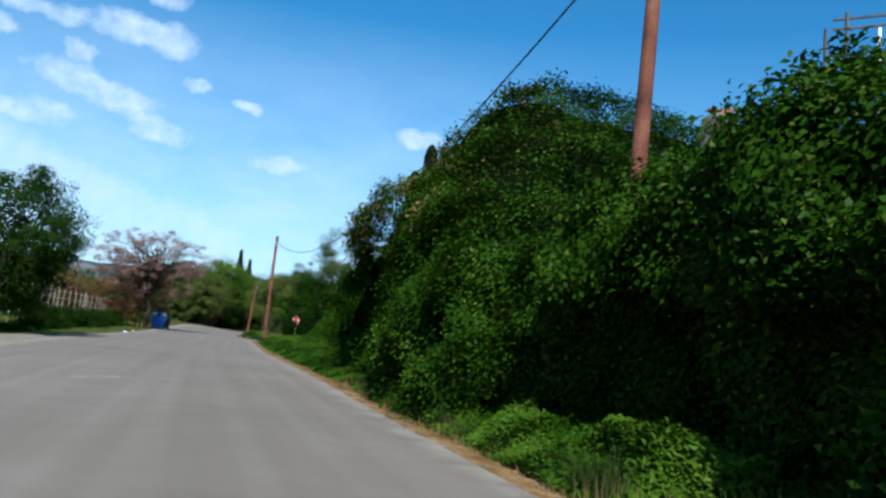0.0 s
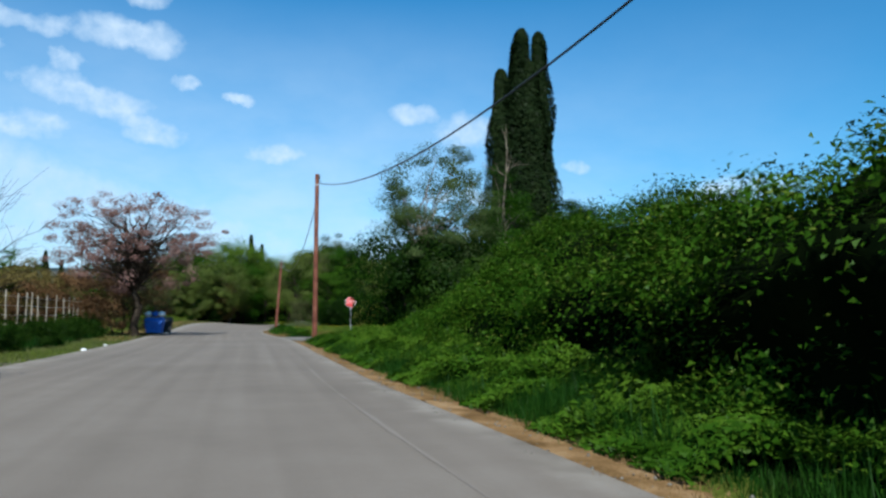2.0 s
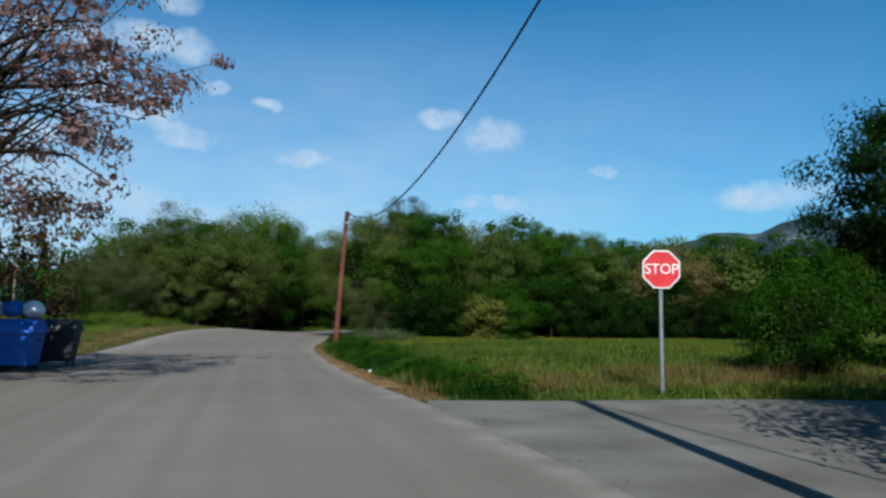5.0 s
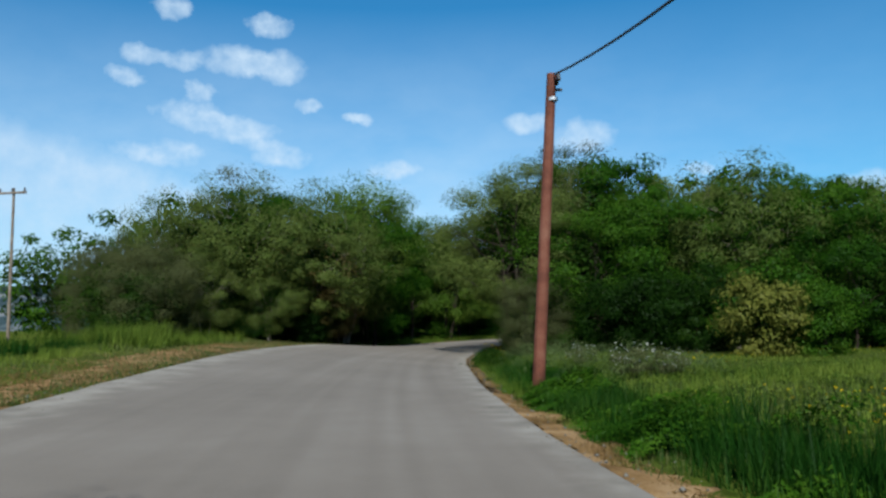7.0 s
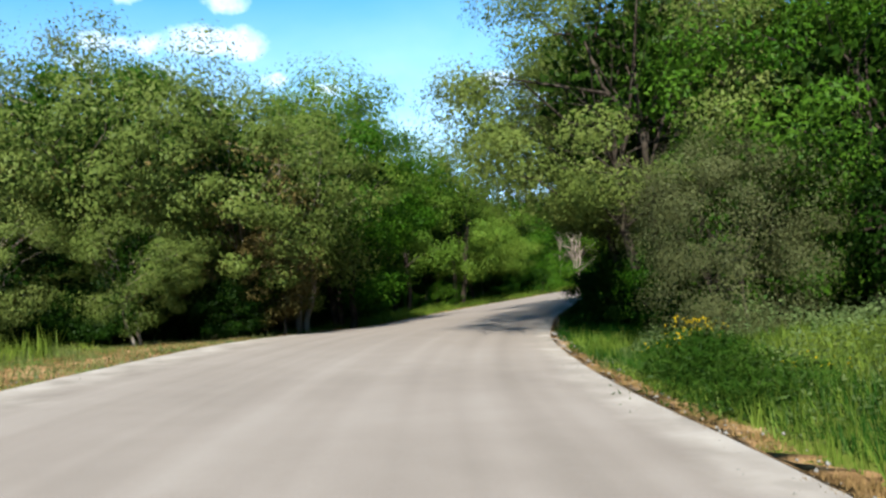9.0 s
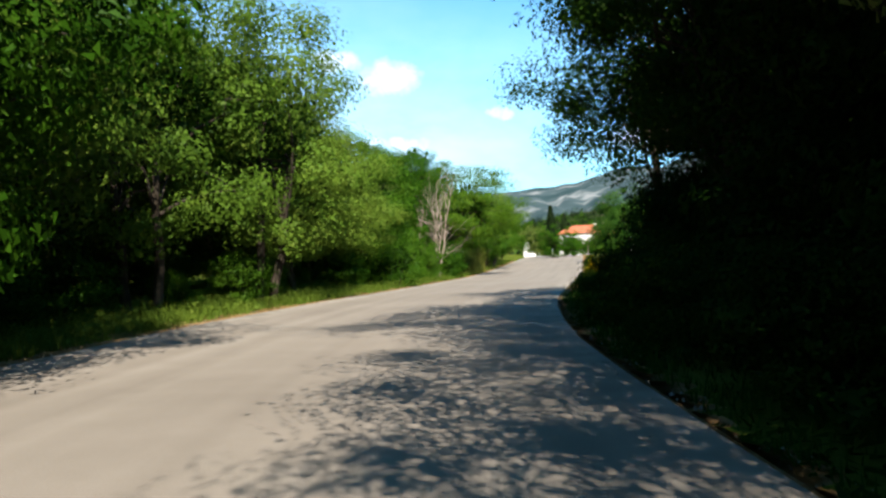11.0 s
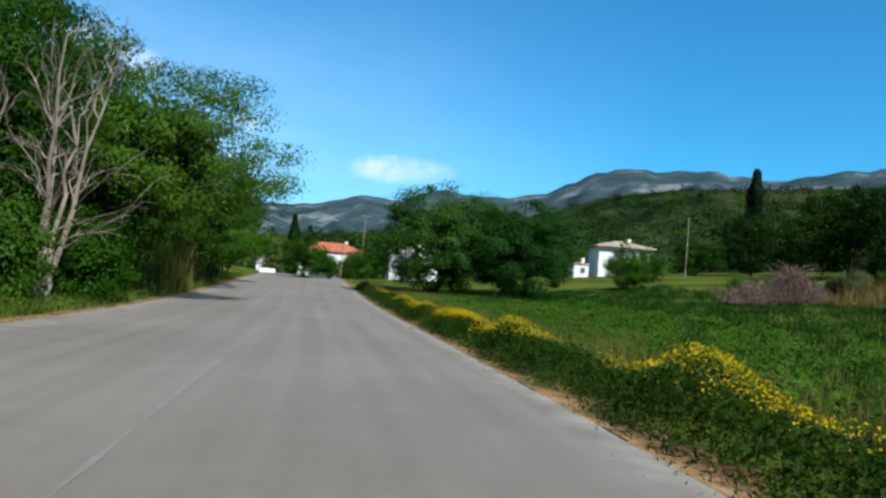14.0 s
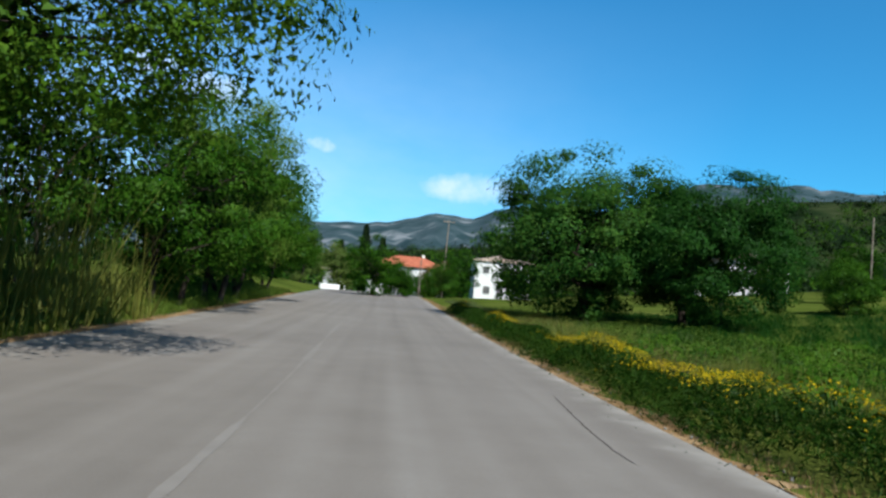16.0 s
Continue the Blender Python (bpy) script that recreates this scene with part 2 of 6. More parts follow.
M = dict(
    asphalt=None,
    soil=surface("meadow_soil", [(0.3, (0.020, 0.030, 0.005)), (0.5, (0.050, 0.066, 0.010)), (0.7, (0.070, 0.072, 0.016))], 0.16, 1.0, 0.8, 9.0),
    drygrass=surface("dry_verge", [(0.30, (0.060, 0.036, 0.014)), (0.5, (0.150, 0.090, 0.040)), (0.7, (0.220, 0.146, 0.078))], 1.7, 1.0, 0.6, 30.0),
    gravel=surface("pale_gravel", [(0.25, (0.1026, 0.0864, 0.0702)), (0.5, (0.1566, 0.135, 0.1107)), (0.75, (0.2052, 0.1836, 0.1539))], 2.6, 0.95, 0.8, 45.0),
    concrete=surface("worn_concrete", [(0.25, (0.0648, 0.05832, 0.0486)), (0.5, (0.1026, 0.0945, 0.081)), (0.75, (0.1404, 0.1323, 0.1161))], 0.8, 0.9, 0.4, 30.0),
    # near black: the shade between bramble leaves is put into the soil colour
    bank=surface("bank_shade_soil", [(0.3, (0.0018, 0.0036, 0.0012)), (0.7, (0.0048, 0.0084, 0.0024))], 0.8, 1.0, 0.8, 8.0),
    bark=surface("bark", [(0.3, (0.012, 0.0096, 0.0072)), (0.55, (0.03, 0.024, 0.018)), (0.8, (0.057, 0.0468, 0.036))], 3.0, 0.95, 0.9, 25.0),
    palebark=surface("pale_bark", [(0.3, (0.085, 0.066, 0.050)), (0.55, (0.15, 0.122, 0.096)), (0.8, (0.22, 0.185, 0.152))], 2.5, 0.95, 0.7, 25.0),
    polewood=surface("creosoted_wood", [(0.25, (0.042, 0.0132, 0.0084)), (0.5, (0.105, 0.0348, 0.0204)), (0.8, (0.156, 0.072, 0.0468))], 2.2, 0.8, 0.7, 30.0),
    steel=surface("galvanised_steel", [(0.3, (0.272, 0.2805, 0.289)), (0.7, (0.425, 0.4335, 0.442))], 6.0, 0.45, 0.1, 60.0, 0.8),
    darkmetal=surface("dark_metal", [(0.3, (0.02, 0.02, 0.022)), (0.7, (0.05, 0.05, 0.052))], 6.0, 0.6, 0.1, 60.0, 0.3),
    crack=surface("tar_crack", [(0.3, (0.048, 0.041, 0.035)), (0.7, (0.075, 0.065, 0.056))], 3.0, 0.95, 0.3, 40.0),
    cement=surface("smeared_cement", [(0.3, (0.155, 0.138, 0.118)), (0.7, (0.21, 0.19, 0.165))], 2.5, 0.95, 0.3, 40.0),
    brush=surface("cut_brushwood", [(0.3, (0.060, 0.040, 0.031)), (0.55, (0.130, 0.090, 0.072)), (0.8, (0.21, 0.155, 0.128))], 1.4, 0.95, 0.5, 20.0),
    oldpaint=surface("rubbed_paint", [(0.3, (0.128, 0.111, 0.095)), (0.7, (0.146, 0.128, 0.110))], 3.0, 0.9, 0.1, 50.0),
    cable=surface("black_cable", [(0.3, (0.012, 0.012, 0.014)), (0.7, (0.025, 0.025, 0.028))], 6.0, 0.6, 0.1, 60.0),
    post=surface("fence_post_concrete", [(0.3, (0.136, 0.116, 0.088)), (0.7, (0.224, 0.2, 0.164))], 3.0, 0.9, 0.4, 40.0),
    signred=surface("sign_red", [(0.3, (0.391, 0.01275, 0.017)), (0.7, (0.51, 0.02975, 0.034))], 5.0, 0.45, 0.05, 60.0),
    signwhite=surface("sign_white", [(0.3, (0.576, 0.568, 0.544)), (0.7, (0.672, 0.664, 0.648))], 5.0, 0.5, 0.05, 60.0),
    binblue=surface("blue_plastic", [(0.3, (0.015, 0.090, 0.42)), (0.7, (0.035, 0.15, 0.55))], 4.0, 0.5, 0.15, 40.0),
    binblack=surface("black_plastic", [(0.3, (0.012, 0.012, 0.013)), (0.7, (0.035, 0.035, 0.036))], 4.0, 0.6, 0.15, 40.0),
    bagwhite=surface("bag_plastic", [(0.3, (0.62, 0.65, 0.70)), (0.7, (0.82, 0.83, 0.85))], 8.0, 0.4, 0.4, 20.0),
    plaster=surface("white_plaster", [(0.25, (0.4039, 0.3856, 0.3488)), (0.7, (0.5018, 0.4896, 0.4651))], 0.8, 0.9, 0.3, 30.0),
    rooftile=surface("terracotta", [(0.25, (0.162, 0.042, 0.021)), (0.5, (0.252, 0.072, 0.036)), (0.8, (0.312, 0.12, 0.066))], 1.5, 0.85, 0.4, 20.0),
    palerf=surface("weathered_roof", [(0.25, (0.204, 0.144, 0.102)), (0.6, (0.312, 0.24, 0.18)), (0.8, (0.36, 0.294, 0.234))], 1.5, 0.85, 0.4, 20.0),
    shutter=surface("dark_window", [(0.3, (0.03, 0.03, 0.032)), (0.7, (0.08, 0.07, 0.06))], 3.0, 0.4, 0.1, 20.0),
    hill=surface("hill_scrub", [(0.35, (0.00465, 0.01023, 0.004185)), (0.5, (0.01023, 0.01767, 0.00651)), (0.68, (0.02883, 0.03441, 0.01395))], 0.02, 1.0, 0.2, 0.15),
    # bluish tint stands for distance haze, mixed into the rock's base colour
    rock=surface("hazy_limestone", [(0.36, (0.017, 0.031, 0.034)), (0.54, (0.034, 0.050, 0.055)), (0.68, (0.125, 0.132, 0.136))], 0.009, 1.0, 0.2, 0.03),
    leaf_green=leafy("leaf_green", [(0.0, (0.00378, 0.01676, 0.001617)), (0.45, (0.0189, 0.05498, 0.003234)), (1.0, (0.0609, 0.1152, 0.01078))], 0.42),
    leaf_olive=leafy("leaf_olive", [(0.0, (0.024, 0.038, 0.008)), (0.45, (0.066, 0.092, 0.018)), (1.0, (0.132, 0.150, 0.040))], 0.42),
    leaf_spring=leafy("leaf_spring", [(0.0, (0.014, 0.037, 0.004)), (0.5, (0.060, 0.108, 0.012)), (1.0, (0.142, 0.180, 0.028))], 0.42),
    leaf_grey=leafy("leaf_grey", [(0.0, (0.034, 0.040, 0.014)), (0.5, (0.064, 0.072, 0.026)), (1.0, (0.110, 0.114, 0.048))], 0.38),
    leaf_lime=leafy("leaf_lime", [(0.0, (0.022, 0.046, 0.005)), (0.5, (0.080, 0.118, 0.015)), (1.0, (0.165, 0.190, 0.032))], 0.4),
    leaf_weed=leafy("leaf_weed", [(0.0, (0.010, 0.022, 0.006)), (0.5, (0.040, 0.062, 0.018)), (1.0, (0.105, 0.130, 0.046))], 0.35),
    leaf_copper=leafy("leaf_copper", [(0.0, (0.040, 0.022, 0.010)), (0.5, (0.105, 0.058, 0.026)), (1.0, (0.20, 0.115, 0.060))], 0.35),
    # near-black green: shade inside crowns and along the roadside is in its colour
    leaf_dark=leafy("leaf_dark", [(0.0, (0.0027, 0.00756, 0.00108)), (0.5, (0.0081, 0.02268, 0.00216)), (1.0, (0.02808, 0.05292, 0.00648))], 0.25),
    leaf_meadow=leafy("leaf_meadow", [(0.0, (0.004, 0.015, 0.002)), (0.45, (0.014, 0.045, 0.006)), (1.0, (0.060, 0.112, 0.014))], 0.30),
    leaf_dead=leafy("leaf_dead", [(0.0, (0.045, 0.028, 0.020)), (0.5, (0.125, 0.080, 0.058)), (1.0, (0.24, 0.17, 0.13))], 0.25),
    leaf_rust=leafy("leaf_rust", [(0.0, (0.075, 0.042, 0.036)), (0.5, (0.165, 0.096, 0.082)), (1.0, (0.28, 0.185, 0.165))], 0.4),
    leaf_brown=leafy("leaf_brown", [(0.0, (0.028, 0.024, 0.007)), (0.5, (0.085, 0.068, 0.021)), (1.0, (0.165, 0.130, 0.046))], 0.35),
    leaf_yellow=leafy("leaf_yellow", [(0.0, (0.030, 0.040, 0.006)), (0.5, (0.085, 0.094, 0.016)), (1.0, (0.160, 0.155, 0.032))], 0.4),
    leaf_cypress=leafy("leaf_cypress", [(0.0, (0.0027, 0.00648, 0.00216)), (0.5, (0.0081, 0.01512, 0.00486)), (1.0, (0.01836, 0.02808, 0.00918))], 0.12),
    bramble=leafy("bramble_leaf", [(0.0, (0.0024, 0.0115, 0.0009)), (0.45, (0.0160, 0.0440, 0.0024)), (1.0, (0.0640, 0.1120, 0.0090))], 0.16, 0.003),
    grass=leafy("grass_blade", [(0.0, (0.014, 0.026, 0.006)), (0.5, (0.050, 0.070, 0.018)), (1.0, (0.135, 0.135, 0.048))], 0.35),
    grassdeep=leafy("field_grass", [(0.0, (0.003, 0.015, 0.002)), (0.5, (0.011, 0.040, 0.004)), (1.0, (0.040, 0.078, 0.011))], 0.35),
    straw=leafy("dry_straw", [(0.0, (0.078, 0.045, 0.015)), (0.5, (0.165, 0.106, 0.042)), (1.0, (0.255, 0.190, 0.095))], 0.35),
    flower=leafy("yellow_flower", [(0.0, (0.24, 0.162, 0.0024)), (0.5, (0.36, 0.258, 0.0048)), (1.0, (0.45, 0.36, 0.018))], 0.3),
    whiteflower=leafy("white_flower", [(0.0, (0.16, 0.17, 0.14)), (1.0, (0.34, 0.34, 0.30))], 0.3),
)


def asphalt_material():
    m, nt, nodes, links, bsdf = material("worn_asphalt")
    tc, at = nodes.new("ShaderNodeTexCoord"), nodes.new("ShaderNodeAttribute")
    at.attribute_name = "lateral"
    big, mid, fine = (nodes.new("ShaderNodeTexNoise") for _ in range(3))
    for n, s, dt in ((big, 0.22, 5), (mid, 1.6, 6), (fine, 70.0, 3)):
        n.inputs["Scale"].default_value, n.inputs["Detail"].default_value = s, dt
        links.new(tc.outputs["Object"], n.inputs["Vector"])
    # wheel tracks and drag marks run along the road as faint streaks
    far_at = nodes.new("ShaderNodeAttribute")
    far_at.attribute_name = "along"
    both = nodes.new("ShaderNodeCombineXYZ")
    for source, factor, slot in ((at, 2.6, 0), (far_at, 0.035, 1)):
        mul = nodes.new("ShaderNodeMath")
        mul.operation = "MULTIPLY"
        links.new(source.outputs["Fac"], mul.inputs[0])
        mul.inputs[1].default_value = factor
        links.new(mul.outputs[0], both.inputs[slot])
    streak = nodes.new("ShaderNodeTexNoise")
    streak.inputs["Scale"].default_value, streak.inputs["Detail"].default_value = 1.0, 1.5
    links.new(both.outputs[0], streak.inputs["Vector"])
    s1 = nodes.new("ShaderNodeMath")
    s1.operation = "MULTIPLY_ADD"
    links.new(streak.outputs[0], s1.inputs[0])
    s1.inputs[1].default_value = 0.40
    half = nodes.new("ShaderNodeMath")
    half.operation = "MULTIPLY"
    links.new(big.outputs[0], half.inputs[0])
    half.inputs[1].default_value = 0.44
    links.new(half.outputs[0], s1.inputs[2])
    s2 = nodes.new("ShaderNodeMath")
    s2.operation = "MULTIPLY_ADD"
    links.new(mid.outputs[0], s2.inputs[0])
    s2.inputs[1].default_value = 0.2
    links.new(s1.outputs[0], s2.inputs[2])
    s3 = nodes.new("ShaderNodeMath")
    s3.operation = "MULTIPLY_ADD"
    links.new(fine.outputs[0], s3.inputs[0])
    s3.inputs[1].default_value = 0.30
    links.new(s2.outputs[0], s3.inputs[2])
    # pale dust and gravel creep in from both edges with a ragged front
    edge = nodes.new("ShaderNodeAttribute")
    edge.attribute_name = "edge"
    rag = nodes.new("ShaderNodeTexNoise")
    rag.inputs["Scale"].default_value, rag.inputs["Detail"].default_value, rag.inputs["Roughness"].default_value = 1.3, 7, 0.65
    links.new(tc.outputs["Object"], rag.inputs["Vector"])
    front = nodes.new("ShaderNodeMath")
    front.operation = "MULTIPLY_ADD"
    links.new(rag.outputs[0], front.inputs[0])
    front.inputs[1].default_value = -1.0
    links.new(edge.outputs["Fac"], front.inputs[2])
    dust = nodes.new("ShaderNodeMapRange")
    dust.inputs["From Min"].default_value, dust.inputs["From Max"].default_value = -0.06, -0.50
    links.new(front.outputs[0], dust.inputs["Value"])
    pale = ramp(nodes, [(0.30, (0.104, 0.090, 0.074)), (0.5, (0.160, 0.142, 0.120)), (0.72, (0.205, 0.186, 0.160))])
    links.new(mid.outputs[0], pale.inputs[0])
    r = ramp(nodes, [(0.44, (0.090, 0.0755, 0.0620)), (0.69, (0.122, 0.104, 0.0872)), (0.94, (0.156, 0.138, 0.119))])
    links.new(s3.outputs[0], r.inputs[0])
    both_tones = nodes.new("ShaderNodeMix")
    both_tones.data_type = "RGBA"
    links.new(dust.outputs[0], both_tones.inputs["Factor"])
    links.new(r.outputs[0], both_tones.inputs["A"])
    links.new(pale.outputs[0], both_tones.inputs["B"])
    links.new(both_tones.outputs["Result"], bsdf.inputs["Base Color"])
    bsdf.inputs["Roughness"].default_value, bsdf.inputs["Specular IOR Level"].default_value = 0.92, 0.2
    b = nodes.new("ShaderNodeBump")
    b.inputs["Strength"].default_value, b.inputs["Distance"].default_value = 0.35, 0.01
    links.new(fine.outputs[0], b.inputs["Height"])
    links.new(b.outputs[0], bsdf.inputs["Normal"])
    return m


M["asphalt"] = asphalt_material()

# ---------- the line of the road ----------
# the way the car goes, as x for a given y; offsets to the right of it are positive
WAY = [(13.0, -44.0), (3.29, -11.02), (-2.93, 10.12), (-8.51, 30.61), (-13.77, 52.41), (-18.84, 71.22), (-22.79, 89.34), (-24.27, 99.11),
       (-24.64, 109.32), (-23.71, 119.64), (-21.71, 129.73), (-19.04, 139.38), (-16.23, 148.44), (-13.46, 157.65), (-7.5, 177.79),
       (-1.53, 197.93), (7.41, 228.13), (16.0, 257.0)]
_wx, _wy = np.array(WAY).T
_m = np.gradient(_wx, _wy)


def way_x(y):
    y = np.asarray(y, float)
    i = np.clip(np.searchsorted(_wy, y) - 1, 0, len(_wy) - 2)
    h = _wy[i + 1] - _wy[i]
    u = (y - _wy[i]) / h
    inside = (2 * u**3 - 3 * u**2 + 1) * _wx[i] + (u**3 - 2 * u**2 + u) * h * _m[i] + (3 * u**2 - 2 * u**3) * _wx[i + 1] + (u**3 - u**2) * h * _m[i + 1]
    lo, hi = _wx[0] + (y - _wy[0]) * _m[0], _wx[-1] + (y - _wy[-1]) * _m[-1]
    return np.where(y < _wy[0], lo, np.where(y > _wy[-1], hi, inside))


def along(y, lat):
    """World x, y of the point lat metres to the right of the way at y."""
    y = np.asarray(y, float)
    slope = (way_x(y + 0.05) - way_x(y - 0.05)) / 0.1
    n = np.sqrt(1 + slope**2)
    return way_x(y) + lat / n, y - lat * slope / n


_dy = np.arange(-400.0, 700.0, 0.5)
_dx = way_x(_dy)


def offset(x, y):
    """The way's y nearest to points, and their distance to its right."""
    x, y = np.atleast_1d(np.asarray(x, float)), np.atleast_1d(np.asarray(y, float))
    w, lat = np.empty(len(x)), np.empty(len(x))
    for k in range(0, len(x), 4000):
        a, b = x[k:k + 4000], y[k:k + 4000]
        i = np.argmin((a[:, None] - _dx[None]) ** 2 + (b[:, None] - _dy[None]) ** 2, 1)
        slope = (way_x(_dy[i] + 0.05) - way_x(_dy[i] - 0.05)) / 0.1
        n = np.sqrt(1 + slope**2)
        w[k:k + 4000] = _dy[i]
        lat[k:k + 4000] = ((a - _dx[i]) - (b - _dy[i]) * slope) / n
    return w, lat


def smooth(a, b, v):
    u = np.clip((np.asarray(v, float) - a) / (b - a), 0, 1)
    return u * u * (3 - 2 * u)


def road_z(w):
    return 1.7 * smooth(158, 240, w)


def bank_slope(w):
    return 0.085 * smooth(74, 98, w) * (1 - smooth(104, 120, w))


def right_edge(w):
    return np.interp(w, [0, 12, 18, 26, 34, 46, 61, 65, 70, 79, 88, 95, 100, 106, 120, 140, 160, 220], [2.65, 2.72, 2.82, 2.68, 2.44, 2.28, 2.3, 2.0, 1.8, 1.68, 1.9, 2.1, 1.98, 1.8, 1.95, 2.45, 2.85, 3.1])


def left_edge(w):
    return np.interp(w, [0, 20, 45, 60, 85, 100, 125, 140, 200], [-6.2, -5.0, -4.95, -4.8, -4.95, -5.2, -5.2, -4.75, -5.2])


def wobble(x, y, s, seed):
    return np.sin(x / s + seed) * np.cos(y / s * 1.13 + seed * 2.1) + 0.5 * np.sin(x / s * 2.3 + seed * 3.3) * np.cos(y / s * 2.1 - seed)


def ground_z(x, y, w=None, lat=None):
    x, y = np.atleast_1d(np.asarray(x, float)), np.atleast_1d(np.asarray(y, float))
    if w is None:
        w, lat = offset(x, y)
    z = road_z(np.minimum(w, 300)) - bank_slope(w) * np.clip(lat, -9, 3)
    off = np.maximum(lat - right_edge(w), 0) + np.maximum(left_edge(w) - lat, 0)
    z = z + 0.05 * wobble(x, y, 3.1, 1.7) * smooth(0.6, 4, off) + 0.3 * wobble(x, y, 19, 0.4) * smooth(8, 40, off)
    # the fields of the last stretch rise to the east, gently and then steeper
    east = smooth(125, 165, w)
    z = z + east * (0.05 * np.clip(lat - 4, 0, 16) + 0.105 * np.clip(lat - 20, 0, 70))
    # low grassy bank under the western trees
    z = z + smooth(118, 135, w) * 0.16 * np.clip(-6.7 - lat, 0, 5)
    # verge shoulder on the east of the first stretches
    z = z + 0.25 * smooth(0.9, 3.0, lat - right_edge(w)) * (1 - smooth(52, 55.5, w) + smooth(65, 68, w)) * (1 - smooth(98, 110, w))
    return z - 0.035


# ---------- mesh helpers ----------
def mesh_from(name, verts, faces, mat, smooth_shade=False):
    """A mesh from an array of vertices and an array of equal-sided faces (triangles or quads)."""
    verts, faces = np.asarray(verts, np.float32), np.asarray(faces, np.int32)
    me = bpy.data.meshes.new(name)
    n = faces.shape[1]
    me.vertices.add(len(verts))
    me.vertices.foreach_set("co", verts.ravel())
    me.loops.add(faces.size)
    me.loops.foreach_set("vertex_index", faces.ravel())
    me.polygons.add(len(faces))
    me.polygons.foreach_set("loop_start", np.arange(0, faces.size, n, dtype=np.int32))
    if smooth_shade:
        me.polygons.foreach_set("use_smooth", np.ones(len(faces), bool))
    me.materials.append(mat)
    me.update(calc_edges=True)
    return me


def part_of(name, me, parent=None, label=""):
    ob = new(name, me)
    if parent is not None:
        ob.parent = parent
    return tagged(ob, label)


def part(name, bm, mat, parent=None, label="", smooth_shade=False):
    me = bpy.data.meshes.new(name)
    bm.to_mesh(me)
    bm.free()
    if smooth_shade:
        for p in me.polygons:
            p.use_smooth = True
    me.materials.append(mat)
    return part_of(name, me, parent, label)


def box(bm, size, centre, turn=None, bevel=0.0):
    m = Matrix.Translation(centre)
    if turn is not None:
        m = m @ turn
    made = bmesh.ops.create_cube(bm, size=1.0, matrix=m @ Matrix.Diagonal((*size, 1)))
    if bevel:
        edges = list({e for v in made["verts"] for e in v.link_edges})
        bmesh.ops.bevel(bm, geom=edges, offset=bevel, segments=1, affect="EDGES")


def tube_arrays(points, radii, sides=6):
    """A tapered tube along points: vertices and quads."""
    pts = np.asarray(points, float)
    n = len(pts)
    d = np.gradient(pts, axis=0)
    d /= np.linalg.norm(d, axis=1)[:, None] + 1e-9
    ref = np.where(np.abs(d[:, 2:3]) > 0.9, [[1.0, 0, 0]], [[0, 0, 1.0]])
    a = np.cross(d, ref)
    a /= np.linalg.norm(a, axis=1)[:, None] + 1e-9
    b = np.cross(d, a)
    ang = np.arange(sides) / sides * 2 * np.pi
    ring = np.cos(ang)[None, :, None] * a[:, None] + np.sin(ang)[None, :, None] * b[:, None]
    v = (pts[:, None] + ring * np.asarray(radii, float)[:, None, None]).reshape(-1, 3)
    f = []
    for i in range(n - 1):
        for k in range(sides):
            f.append((i * sides + k, i * sides + (k + 1) % sides, (i + 1) * sides + (k + 1) % sides, (i + 1) * sides + k))
    return v, np.array(f)


def join_arrays(pieces):
    v, f, n = [], [], 0
    for pv, pf in pieces:
        v.append(pv)
        f.append(pf + n)
        n += len(pv)
    return np.concatenate(v), np.concatenate(f)


def leaf_arrays(centres, size, rng, upward=0.5, slim=0.55, outward=None, folded=False):
    """One pointed leaf at each centre, turned at random or facing outward."""
    n = len(centres)
    nor = rng.normal(size=(n, 3)) * (1.0 if outward is None else 0.42) + [0, 0, upward]
    if outward is not None:
        nor = nor + outward
    nor /= np.linalg.norm(nor, axis=1)[:, None]
    t = np.cross(nor, rng.normal(size=(n, 3)))
    t /= np.linalg.norm(t, axis=1)[:, None] + 1e-9
    s = np.cross(nor, t)
    ln = (size * rng.uniform(0.6, 1.4, n))[:, None]
    wd = ln * slim * rng.uniform(0.7, 1.25, n)[:, None]
    if folded:
        v = np.stack([centres - t * ln * 0.5, centres - t * ln * 0.06 - s * wd * 0.5 + nor * wd * 0.16, centres + t * ln * 0.5, centres - t * ln * 0.06 + s * wd * 0.5 + nor * wd * 0.16], 1)
        return v.reshape(-1, 3), np.arange(4 * n).reshape(n, 4)
    v = np.stack([centres - t * ln * 0.4 - s * wd * 0.5, centres - t * ln * 0.15 + s * wd * 0.5, centres + t * ln * 0.6], 1)
    return v.reshape(-1, 3), np.arange(3 * n).reshape(n, 3)


# ---------- ground, road, shoulders ----------
def spread(lo, hi, step, far, grow=1.35):
    mid = list(np.arange(lo, hi + step / 2, step))
    d, out_lo, out_hi, a, b = step, [], [], lo, hi
    while b < far:
        d *= grow
        a, b = a - d, b + d
        out_lo.append(a)
        out_hi.append(b)
    return np.array(out_lo[::-1] + mid + out_hi)


